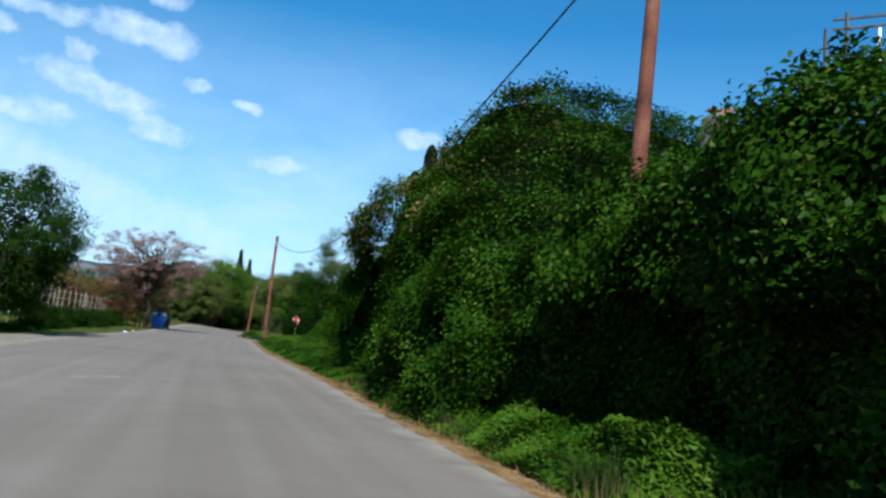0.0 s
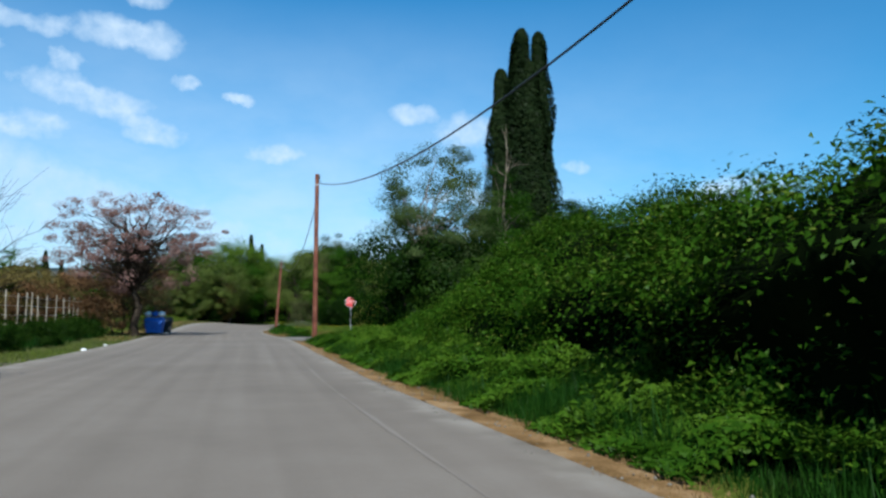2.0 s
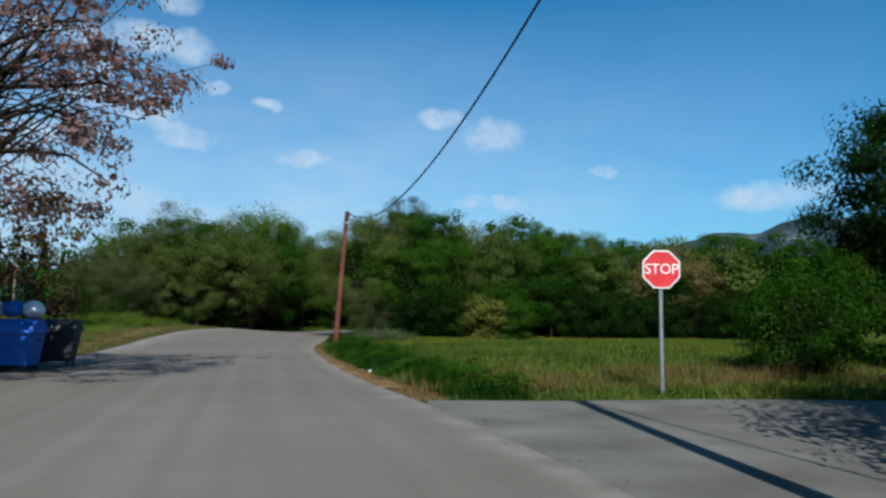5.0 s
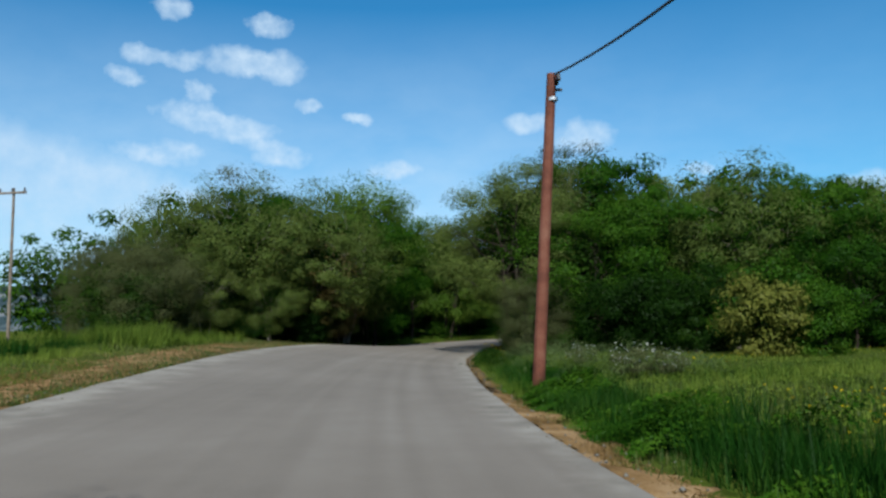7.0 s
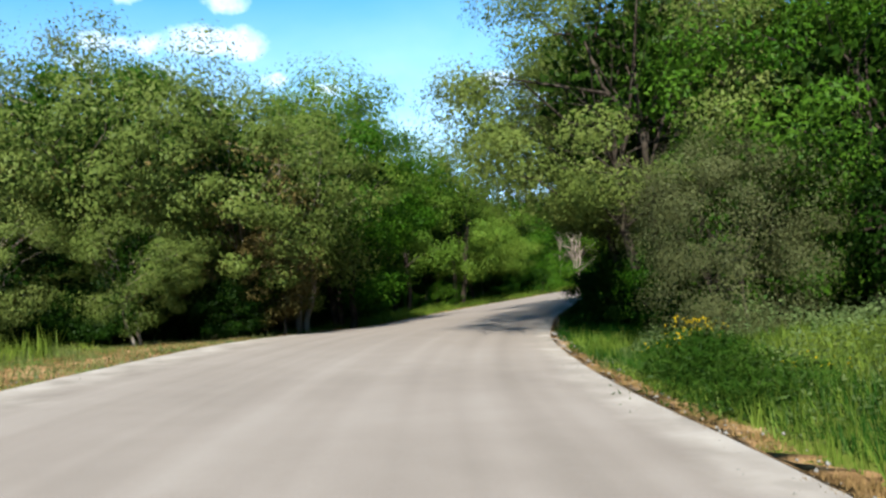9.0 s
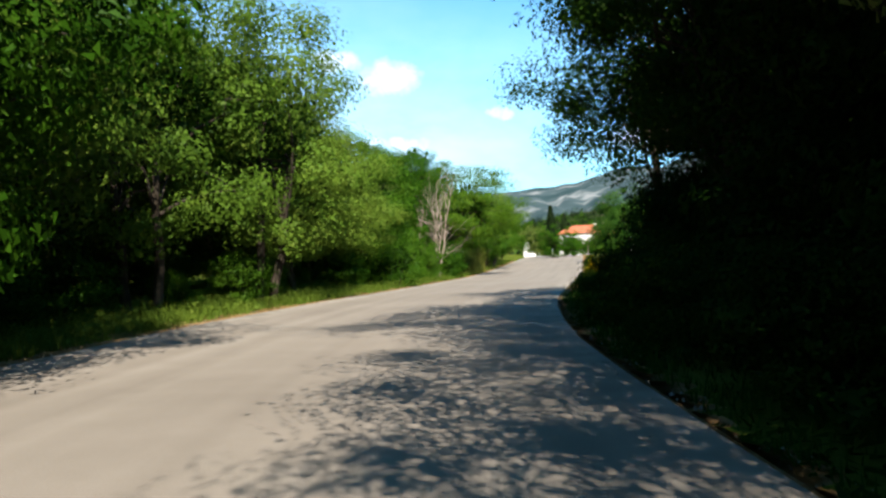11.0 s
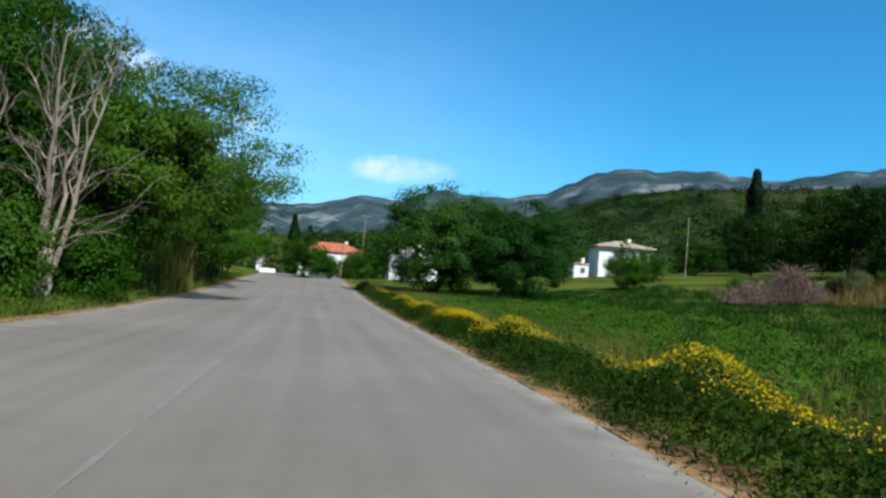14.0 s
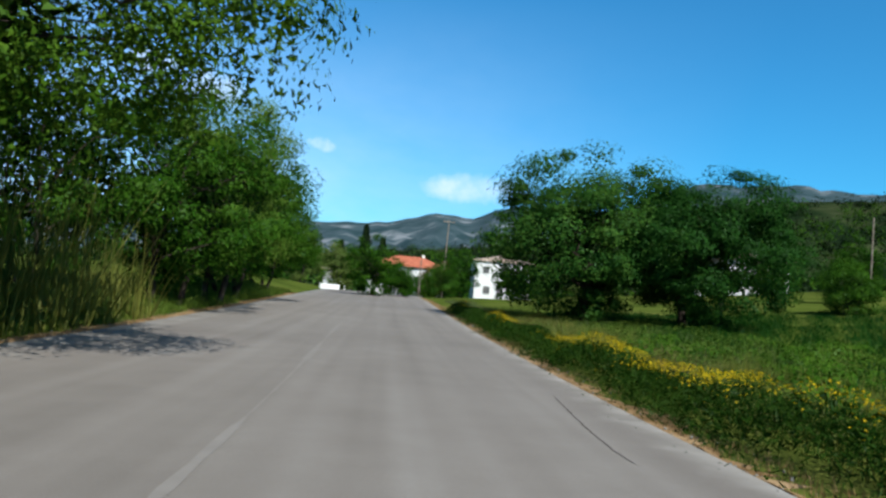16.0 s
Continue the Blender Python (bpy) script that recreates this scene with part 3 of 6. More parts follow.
gx, gy = spread(-48, 40, 1.0, 3500), spread(-18, 235, 1.0, 3500)
GX, GY = np.meshgrid(gx, gy)
gz = ground_z(GX.ravel(), GY.ravel())
far_out = np.hypot(GX.ravel() + 15, GY.ravel() - 100)
gz = np.where(far_out > 400, np.minimum(gz, 8.0), gz)
idx = np.arange(len(gx) * len(gy)).reshape(len(gy), len(gx))
quads = np.stack([idx[:-1, :-1], idx[:-1, 1:], idx[1:, 1:], idx[1:, :-1]], -1).reshape(-1, 4)
ground = part_of("ground", mesh_from("ground", np.stack([GX.ravel(), GY.ravel(), gz], 1), quads, M["soil"], True))
tagged(ground, "grassy meadow ground reaching to the hills", "ground", kind="structure")


def strip(name, w0, w1, step, lats, lift, mat, label, category, ragged=0.0, seed=0, attr=False, drop=0.05):
    """A ribbon beside or on the road: lats(w) gives the offsets of its long lines."""
    w = np.arange(w0, w1, step)
    L = np.array([lats(v) for v in w])
    rng = np.random.default_rng(seed)
    if ragged:
        rough = rng.normal(size=(len(w), 2)) * ragged
        rough = rough + 0.8 * (np.roll(rough, 1, 0) + np.roll(rough, 2, 0) + np.roll(rough, 3, 0) + np.roll(rough, 4, 0)) / 1.9
        L[:, 0] += rough[:, 0]
        L[:, -1] += rough[:, 1]
    n = L.shape[1]
    x, y = along(np.repeat(w, n), L.ravel())
    wr, lr = np.repeat(w, n), L.ravel()
    z = road_z(wr) - bank_slope(wr) * np.clip(lr, -9, 3) + lift
    z = z.reshape(-1, n)
    z[:, 0] -= drop
    z[:, -1] -= drop
    i = np.arange(len(w) * n).reshape(len(w), n)
    q = np.stack([i[:-1, :-1], i[:-1, 1:], i[1:, 1:], i[1:, :-1]], -1).reshape(-1, 4)
    me = mesh_from(name, np.stack([x, y, z.ravel()], 1), q, mat, True)
    if attr:
        at = me.attributes.new("lateral", "FLOAT", "POINT")
        at.data.foreach_set("value", lr.astype(np.float32))
        at = me.attributes.new("along", "FLOAT", "POINT")
        at.data.foreach_set("value", wr.astype(np.float32))
        # metres from the nearer edge, the west one counted closer: it is dustier
        at = me.attributes.new("edge", "FLOAT", "POINT")
        at.data.foreach_set("value", (np.minimum(right_edge(wr) + 0.12 - lr, 0.5 * (lr - left_edge(wr) + 0.25)) - 0.12 * smooth(72, 84, wr) * (1 - smooth(104, 112, wr))).astype(np.float32))
    return tagged(part_of(name, me), label, category, kind="structure")


def road_lats(w):
    a, b = left_edge(w), right_edge(w)
    return [a - 0.4, a - 0.3, a + 0.3, a + 0.8, a + 1.4, -2.2, -0.8, 0.6, b - 0.9, b - 0.4, b - 0.1, b + 0.1, b + 0.18]


strip("road", -60, 250, 0.8, road_lats, 0.02, M["asphalt"], "worn pale grey asphalt country road with dusty faded edges", "road", 0.05, 3, True)
def verge_wide(w):
    return np.interp(w, [0, 14, 34, 60, 75, 88, 104, 130], [0.62, 0.72, 0.82, 0.74, 0.62, 0.46, 0.45, 0.5])


for w_from, w_to, seed in ((-20, 56.2, 4), (64.6, 230, 6)):
    strip("verge_east", w_from, w_to, 0.16, lambda w: [right_edge(w) - 0.08, right_edge(w) + 0.15, right_edge(w) + 0.3 * verge_wide(w), right_edge(w) + verge_wide(w)], 0.014, M["drygrass"],
          "strip of dry trampled grass and dirt beside the asphalt", "verge", 0.15, seed)
strip("verge_west", 60, 112, 0.8, lambda w: [left_edge(w) - 2.6 - 0.05 * (w - 60) * (w < 80), left_edge(w) - 1.5, left_edge(w) - 0.5], 0.002, M["drygrass"],
      "dry grass track beside the road", "verge", 0.25, 7)
strip("verge_west", 112, 205, 0.8, lambda w: [left_edge(w) - 1.0, left_edge(w) - 0.6, left_edge(w) - 0.1], 0.002, M["drygrass"],
      "strip of pale dry grass below the western trees", "verge", 0.15, 9)
strip("forecourt", 20, 42, 0.8, lambda w: [left_edge(w) - 3.2 + 0.12 * (w - 20), left_edge(w) - 1.4, left_edge(w) + 0.1], 0.003, M["gravel"],
      "pale sandy pull-in beside the road", "forecourt", 0.2, 8)
# side road that joins from the east
sx, sy = np.meshgrid(np.linspace(-14.2, 130, 150), np.linspace(56.6, 63.4, 14))
sy = sy + 0.072 * (sx + 13)
sz = ground_z(sx.ravel(), sy.ravel()) + 0.045 + 0.25 * smooth(20, 60, sx.ravel())
ii = np.arange(sx.size).reshape(sx.shape)
sq = np.stack([ii[:-1, :-1], ii[:-1, 1:], ii[1:, 1:], ii[1:, :-1]], -1).reshape(-1, 4)
tagged(part_of("side_road", mesh_from("side_road", np.stack([sx.ravel(), sy.ravel(), sz], 1), sq, M["concrete"], True)),
       "pale concrete side road joining the asphalt", "road", kind="structure")


def marking(w0, w1, lat, wide, seed, mat):
    """A worn line of paint, broken where it has rubbed off."""
    rng = np.random.default_rng(seed)
    w = np.arange(w0, w1, 0.6)
    half = wide / 2 * np.clip(0.55 + 0.45 * np.sin(w * 0.83 + seed) + 0.3 * rng.normal(size=len(w)), 0.12, 1.2)
    drift = lat + 0.05 * np.sin(w * 0.21 + seed)
    v = []
    for side in (-1, 1):
        x, y = along(w, drift + side * half)
        v.append(np.stack([x, y, road_z(w) - bank_slope(w) * drift + 0.0235], 1))
    n = len(w)
    f = [(k, n + k, n + k + 1, k + 1) for k in range(n - 1)]
    tagged(part_of("road_marking", mesh_from("road_marking", np.concatenate(v), f, mat, True)), "worn faded pale line on the asphalt", "road marking", kind="structure")


marking(22, 42, 1.72, 0.06, 4, M["oldpaint"])
marking(136, 185, -1.15, 0.10, 5, M["oldpaint"])


def road_scar(name, label, line, wide, mat, seed):
    """A thin irregular strip lying on the asphalt along a line of (w, lat) points: a patch, a seam or a crack."""
    rng = np.random.default_rng(seed)
    p = np.array(line, float)
    u = np.linspace(0, len(p) - 1, 10 * len(p))
    w, lat = np.interp(u, np.arange(len(p)), p[:, 0]), np.interp(u, np.arange(len(p)), p[:, 1])
    x, y = along(w, lat)
    d = np.stack([np.gradient(x), np.gradient(y)], 1)
    d /= np.linalg.norm(d, axis=1)[:, None]
    side = np.stack([-d[:, 1], d[:, 0]], 1)
    jog = 0.35 * wide * rng.normal(size=len(u)) * np.sin(np.pi * np.linspace(0, 1, len(u)))
    half = 0.5 * wide * rng.uniform(0.45, 1.0, len(u)) * np.clip(np.sin(np.pi * np.linspace(0, 1, len(u))) * 3, 0.1, 1)
    z = road_z(w) - bank_slope(w) * lat + 0.0238
    v = np.concatenate([np.stack([x + side[:, 0] * (jog + s * half), y + side[:, 1] * (jog + s * half), z], 1) for s in (-1, 1)])
    n = len(u)
    f = [(k, k + 1, n + k + 1, n + k) for k in range(n - 1)]
    tagged(part_of(name, mesh_from(name, v, f, mat, True)), label, "road repair", kind="structure")


road_scar("road_patch", "pale cement patch smeared on the asphalt", [(13.4, -1.95), (13.8, -1.5), (14.3, -1.0)], 0.42, M["cement"], 1)
road_scar("road_patch", "small pale cement patch on the asphalt", [(14.4, -0.6), (14.6, -0.2)], 0.30, M["cement"], 2)
road_scar("road_seam", "dark seam across the old asphalt", [(25.4, -3.8), (25.0, -2.4), (24.0, -1.4), (23.0, -0.2)], 0.07, M["crack"], 3)
road_scar("road_crack", "dark crack in the asphalt near its edge", [(167.2, 2.34), (166.3, 2.25), (165.0, 2.13), (163.8, 2.05), (163.2, 2.07)], 0.022, M["crack"], 4)

# ---------- far hills ----------
def ridge(name, profile, near, far, mat, label, rough, seed):
    """A hill chain: profile gives bearings (degrees left of +y) and the height of the crest in degrees as seen from the road."""
    b = np.linspace(profile[0][0], profile[-1][0], 220)
    crest = np.interp(b, [p[0] for p in profile], [p[1] for p in profile])
    crest = crest * (1 + 0.007 * rough * (np.sin(b * 2.9 + seed) + 0.8 * np.sin(b * 6.3 + seed * 2) + 0.6 * np.sin(b * 13.7 + seed * 3)))
    rows = np.linspace(0, 1, 26)
    v = []
    for u in rows:
        r = near + (far - near) * u
        up_to = np.tan(np.radians(crest)) * far
        fold = rough * (wobble(b * 14, np.full_like(b, u * 90), 9.0, seed) + 0.6 * wobble(b * 40, np.full_like(b, u * 200), 8.0, seed + 3) + 0.35 * wobble(b * 90, np.full_like(b, u * 420), 7.0, seed + 5))
        z = up_to * u**1.15 + fold * up_to * 0.05 * np.sin(np.pi * min(u * 1.15, 1))**0.5
        a = np.radians(b)
        v.append(np.stack([-15 - np.sin(a) * r, 145 + np.cos(a) * r, z], 1))
    # far side falls away
    a = np.radians(b)
    v.append(np.stack([-15 - np.sin(a) * far * 1.2, 145 + np.cos(a) * far * 1.2, v[-1][:, 2] * 0.3], 1))
    v = np.concatenate(v)
    i = np.arange(len(rows) * 220 + 220).reshape(-1, 220)
    q = np.stack([i[:-1, :-1], i[1:, :-1], i[1:, 1:], i[:-1, 1:]], -1).reshape(-1, 4)
    return tagged(part_of(name, mesh_from(name, v, q, mat, True)), label, "hills", kind="structure")


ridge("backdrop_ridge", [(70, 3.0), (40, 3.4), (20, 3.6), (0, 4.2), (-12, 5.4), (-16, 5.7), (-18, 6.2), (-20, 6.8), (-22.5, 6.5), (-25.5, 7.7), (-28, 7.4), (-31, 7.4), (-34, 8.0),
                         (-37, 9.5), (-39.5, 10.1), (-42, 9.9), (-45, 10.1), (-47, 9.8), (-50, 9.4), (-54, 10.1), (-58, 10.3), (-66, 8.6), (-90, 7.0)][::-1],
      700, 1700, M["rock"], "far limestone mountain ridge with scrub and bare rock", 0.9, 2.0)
ridge("backdrop_hill", [(30, 1.5), (5, 1.8), (-10, 2.6), (-16, 3.6), (-22, 4.3), (-28, 5.2), (-34, 6.6), (-38, 8.0), (-44, 8.9), (-50, 9.0), (-56, 9.2), (-70, 9.0), (-100, 6.0)][::-1],
      190, 560, M["hill"], "green hillside with olive groves", 0.6, 5.0)

# ---------- trees ----------
def branch_points(a, b, rng, n=5, sag=0.12, crook=0.045):
    a, b = np.asarray(a, float), np.asarray(b, float)
    u = np.linspace(0, 1, n)[:, None]
    length = np.linalg.norm(b - a)
    bend = rng.normal(size=(n, 3)) * length * crook
    bend[0] = bend[-1] = 0
    lift = np.sin(u[:, 0] * np.pi) * sag * length
    return a + (b - a) * u + bend + np.stack([0 * lift, 0 * lift, lift], 1)


def tree(name, label, seed, height, radius, foot, clumps, per_clump, leaf, leaf_mat, bark_mat, trunk_r=0.16, clump_r=0.75,
         limbs=9, stems=1, squash=1.0, twigs=0, upward=0.5, lean=(0.0, 0.0), category="tree", hollow=0.6, slim=0.55, core=0.0, thin=0.0):
    """A tree at the origin: tapered trunk with limbs, and a crown of many separate leaves in uneven clumps."""
    rng = np.random.default_rng(seed)
    root = tagged(new(name), label, category)
    mid = foot + (height - foot) * 0.5
    half = (height - foot) * 0.5
    # clump centres: an uneven ellipsoid, denser towards its surface
    d = rng.normal(size=(clumps, 3))
    d /= np.linalg.norm(d, axis=1)[:, None]
    r = hollow + (1 - hollow) * rng.uniform(0, 1, clumps) ** 0.6
    lump = 1 + 0.22 * np.sin(d[:, 0] * 3.1 + seed) * np.cos(d[:, 1] * 2.7 + seed * 1.7) + 0.12 * np.sin(d[:, 2] * 5 + seed * 0.7)
    c = d * np.minimum(r * lump, 1.02)[:, None] * [radius, radius * squash, half] + [lean[0], lean[1], mid]
    c[:, 2] = np.maximum(c[:, 2], foot * 0.8 + 0.25)
    pieces = []
    tops = []
    for k in range(stems):
        a = rng.uniform(0, 6.28)
        base = np.array([math.cos(a), math.sin(a), 0]) * (0.0 if stems == 1 else radius * 0.16)
        fork = np.array([lean[0] * 0.5, lean[1] * 0.5, 0]) + base * 2.2 + [0, 0, foot + (height - foot) * 0.35]
        line = branch_points(base - [0, 0, 0.25], fork, rng, 6, 0.0, 0.014)
        tr = trunk_r * (1.0 if stems == 1 else 0.75)
        pieces.append(tube_arrays(line, np.linspace(tr * 1.25, tr * 0.6, 6), 8))
        tops.append((line, tr))
    order = rng.permutation(clumps)[:min(clumps, limbs * stems + twigs)]
    for j, k in enumerate(order):
        line, tr = tops[j % len(tops)]
        start = line[rng.integers(3, 6)]
        thick = tr * (0.42 if j < limbs * stems else 0.16)
        pieces.append(tube_arrays(branch_points(start, c[k], rng, 6), np.linspace(thick, thick * 0.12, 6), 5))
    tv, tf = join_arrays(pieces)
    part_of("trunk", mesh_from("trunk", tv, tf, bark_mat, True), root)
    spread_r = clump_r * rng.uniform(0.55, 1.3, clumps)
    per_clump = per_clump * 2
    ball = rng.normal(size=(clumps * per_clump, 3))
    ball *= (rng.uniform(0, 1, clumps * per_clump) ** 0.36 / np.linalg.norm(ball, axis=1))[:, None]
    at = np.repeat(c, per_clump, 0) + ball * np.repeat(spread_r, per_clump)[:, None] * [1.2, 1.2, 0.66]
    at[:, 2] = np.maximum(at[:, 2], 0.05)
    out = at - np.repeat(c, per_clump, 0)
    if thin:
        # sparser towards the top, where sky and twigs show through
        stays = rng.uniform(0, 1, len(at)) > thin * smooth(0.45, 0.95, at[:, 2] / height)
        at, out = at[stays], out[stays]
    out = out / (np.linalg.norm(out, axis=1)[:, None] + 1e-6)
    whole = (at - [lean[0], lean[1], mid]) / [radius, radius, half]
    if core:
        # dark leaves inside the crown: its inner shade put into the leaf colour
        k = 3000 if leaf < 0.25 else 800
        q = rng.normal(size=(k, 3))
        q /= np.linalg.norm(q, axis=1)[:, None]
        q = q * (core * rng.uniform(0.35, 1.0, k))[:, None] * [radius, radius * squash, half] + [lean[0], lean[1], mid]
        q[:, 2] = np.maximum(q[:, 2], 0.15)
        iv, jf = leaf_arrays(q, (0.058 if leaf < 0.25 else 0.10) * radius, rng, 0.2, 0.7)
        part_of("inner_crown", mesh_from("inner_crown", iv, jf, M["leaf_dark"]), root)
    lv, lf = leaf_arrays(at, leaf, rng, upward, slim, out * 1.1 + whole * 0.55)
    part_of("crown", mesh_from("crown", lv, lf, leaf_mat), root)
    return root


def cypress(name, label, seed, height, radius, leaves):
    rng = np.random.default_rng(seed)
    root = tagged(new(name), label, "cypress")
    part_of("trunk", mesh_from("trunk", *tube_arrays([(0, 0, -0.3), (0, 0, height * 0.5), (0, 0, height * 0.95)], (0.25, 0.16, 0.03), 8), M["bark"], True), root)
    h = rng.uniform(0.02, 1, leaves) ** 0.9
    prof = np.minimum(1, 0.55 + h * 3) * (1 - h) ** 0.40 * (1 + 0.16 * np.sin(h * 23 + seed))
    a = rng.uniform(0, 2 * np.pi, leaves)
    rr = radius * prof * (0.72 + 0.28 * rng.uniform(0, 1, leaves)) * (1 + 0.18 * np.sin(a * 3 + h * 9 + seed))
    at = np.stack([np.cos(a) * rr, np.sin(a) * rr, h * height], 1)
    lv, lf = leaf_arrays(at, 0.26, rng, 0.6, 0.4, np.stack([np.cos(a), np.sin(a), 0 * a], 1))
    # leaves stand upright in flame-like sprays
    part_of("crown", mesh_from("crown", lv, lf, M["leaf_cypress"]), root)
    core_h = np.linspace(0.03, 0.97, 10)
    core_r = radius * 0.6 * np.minimum(1, 0.55 + core_h * 3) * (1 - core_h) ** 0.40
    cv, cf = tube_arrays(np.stack([0 * core_h, 0 * core_h, core_h * height], 1), core_r, 9)
    part_of("inner_crown", mesh_from("inner_crown", cv, cf, M["leaf_cypress"], True), root)
    return root


def stand(ob, x, y, turn=0.0, scale=1.0, tall=1.0, sink=0.05):
    z = float(ground_z(x, y)[0]) - sink
    return pose(x, y, z, 0, 0, turn) @ Matrix.Diagonal((scale, scale, scale * tall, 1))


kinds = {
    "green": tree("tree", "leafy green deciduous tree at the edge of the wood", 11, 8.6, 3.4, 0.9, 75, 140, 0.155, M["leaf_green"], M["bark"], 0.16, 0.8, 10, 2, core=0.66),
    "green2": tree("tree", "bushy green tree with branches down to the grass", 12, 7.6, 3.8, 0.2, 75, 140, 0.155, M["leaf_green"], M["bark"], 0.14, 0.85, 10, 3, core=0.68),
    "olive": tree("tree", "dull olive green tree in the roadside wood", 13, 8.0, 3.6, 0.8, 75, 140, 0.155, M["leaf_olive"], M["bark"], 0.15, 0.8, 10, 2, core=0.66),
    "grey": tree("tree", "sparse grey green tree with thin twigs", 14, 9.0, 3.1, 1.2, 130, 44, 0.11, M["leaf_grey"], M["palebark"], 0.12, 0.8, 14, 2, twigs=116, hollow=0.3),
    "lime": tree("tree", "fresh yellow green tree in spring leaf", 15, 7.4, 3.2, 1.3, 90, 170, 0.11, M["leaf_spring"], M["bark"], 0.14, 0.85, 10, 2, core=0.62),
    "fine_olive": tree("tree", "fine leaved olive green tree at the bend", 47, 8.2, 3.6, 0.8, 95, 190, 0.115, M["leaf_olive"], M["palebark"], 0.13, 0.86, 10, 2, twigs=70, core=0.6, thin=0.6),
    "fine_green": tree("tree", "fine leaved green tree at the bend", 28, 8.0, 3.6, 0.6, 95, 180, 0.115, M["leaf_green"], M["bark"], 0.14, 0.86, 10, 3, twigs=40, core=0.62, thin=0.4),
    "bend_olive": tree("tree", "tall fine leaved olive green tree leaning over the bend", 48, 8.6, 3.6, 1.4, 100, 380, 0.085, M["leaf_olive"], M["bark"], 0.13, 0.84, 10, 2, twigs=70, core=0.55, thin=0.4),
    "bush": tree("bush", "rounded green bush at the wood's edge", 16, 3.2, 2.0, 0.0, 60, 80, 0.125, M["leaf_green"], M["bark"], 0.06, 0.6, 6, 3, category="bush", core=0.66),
    "darkbush": tree("bush", "dense dark bush with shade put into its leaf colour", 22, 3.4, 2.0, 0.0, 75, 120, 0.105, M["leaf_dark"], M["bark"], 0.06, 0.65, 6, 3, category="bush", core=0.7),
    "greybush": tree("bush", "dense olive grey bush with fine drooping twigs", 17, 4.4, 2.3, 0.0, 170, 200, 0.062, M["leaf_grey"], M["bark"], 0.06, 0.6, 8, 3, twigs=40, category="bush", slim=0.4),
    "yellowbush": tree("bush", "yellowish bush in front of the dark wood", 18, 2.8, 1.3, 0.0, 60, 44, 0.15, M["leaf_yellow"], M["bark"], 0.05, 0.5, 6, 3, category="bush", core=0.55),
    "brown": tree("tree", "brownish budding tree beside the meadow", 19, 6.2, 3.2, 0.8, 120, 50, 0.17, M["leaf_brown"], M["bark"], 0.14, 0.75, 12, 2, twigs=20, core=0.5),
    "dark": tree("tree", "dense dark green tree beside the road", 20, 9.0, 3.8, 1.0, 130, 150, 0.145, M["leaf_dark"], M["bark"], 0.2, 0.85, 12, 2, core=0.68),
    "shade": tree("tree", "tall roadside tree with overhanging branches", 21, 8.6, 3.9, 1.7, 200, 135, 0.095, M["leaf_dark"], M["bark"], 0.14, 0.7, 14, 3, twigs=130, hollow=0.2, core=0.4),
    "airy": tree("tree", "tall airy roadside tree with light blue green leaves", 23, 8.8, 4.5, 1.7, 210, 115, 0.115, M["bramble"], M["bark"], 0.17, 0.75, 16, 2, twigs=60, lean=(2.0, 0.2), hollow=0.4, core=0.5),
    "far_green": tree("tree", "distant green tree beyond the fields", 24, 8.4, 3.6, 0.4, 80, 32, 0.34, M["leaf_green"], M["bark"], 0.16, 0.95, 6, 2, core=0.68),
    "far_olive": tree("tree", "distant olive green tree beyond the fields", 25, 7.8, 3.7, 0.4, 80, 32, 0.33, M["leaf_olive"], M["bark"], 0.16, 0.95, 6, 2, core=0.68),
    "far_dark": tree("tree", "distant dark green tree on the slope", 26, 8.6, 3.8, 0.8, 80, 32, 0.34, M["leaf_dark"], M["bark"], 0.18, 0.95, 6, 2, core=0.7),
}
_used = set()


def plant(kind, x, y, turn=0.0, scale=1.0, tall=1.0, group=""):
    src = kinds[kind]
    m = stand(src, x, y, turn, scale, tall)
    if kind not in _used:
        _used.add(kind)
        src.matrix_basis = m
        ob = src
    else:
        s = src.scale.copy()
        src.scale = (1, 1, 1)
        ob = copy_thing(src, m)
        src.scale = s
    if group:
        tagged(ob, group=group)
    return ob


# wood on the inner side of the bend, east of the road
rng0 = np.random.default_rng(5)
east_front = [("greybush", -19.6, 102.2, 0.70), ("bend_olive", -20.4, 106.0, 1.03), ("fine_green", -17.4, 103.8, 0.85), ("fine_green", -14.2, 104.6, 0.95), ("fine_olive", -11.0, 104.4, 0.92),
              ("darkbush", -15.8, 101.2, 1.0), ("darkbush", -13.6, 101.0, 0.9), ("bush", -11.2, 100.4, 1.0), ("yellowbush", -12.3, 96.8, 0.95), ("bush", -10.6, 97.4, 0.75), ("green", -7.6, 105.0, 0.9), ("olive", -4.4, 106.0, 0.85),
              ("green2", -7.8, 101.6, 0.62), ("darkbush", -5.2, 101.4, 1.0), ("darkbush", -2.4, 102.2, 0.9), ("brown", 1.2, 105.4, 1.0), ("darkbush", 0.4, 103.6, 1.0), ("darkbush", 3.6, 102.8, 0.9), ("darkbush", 6.0, 103.0, 0.9), ("far_olive", 5.4, 108, 0.8), ("far_green", 9.5, 108.5, 0.8), ("bush", 8.0, 103.4, 0.8)]
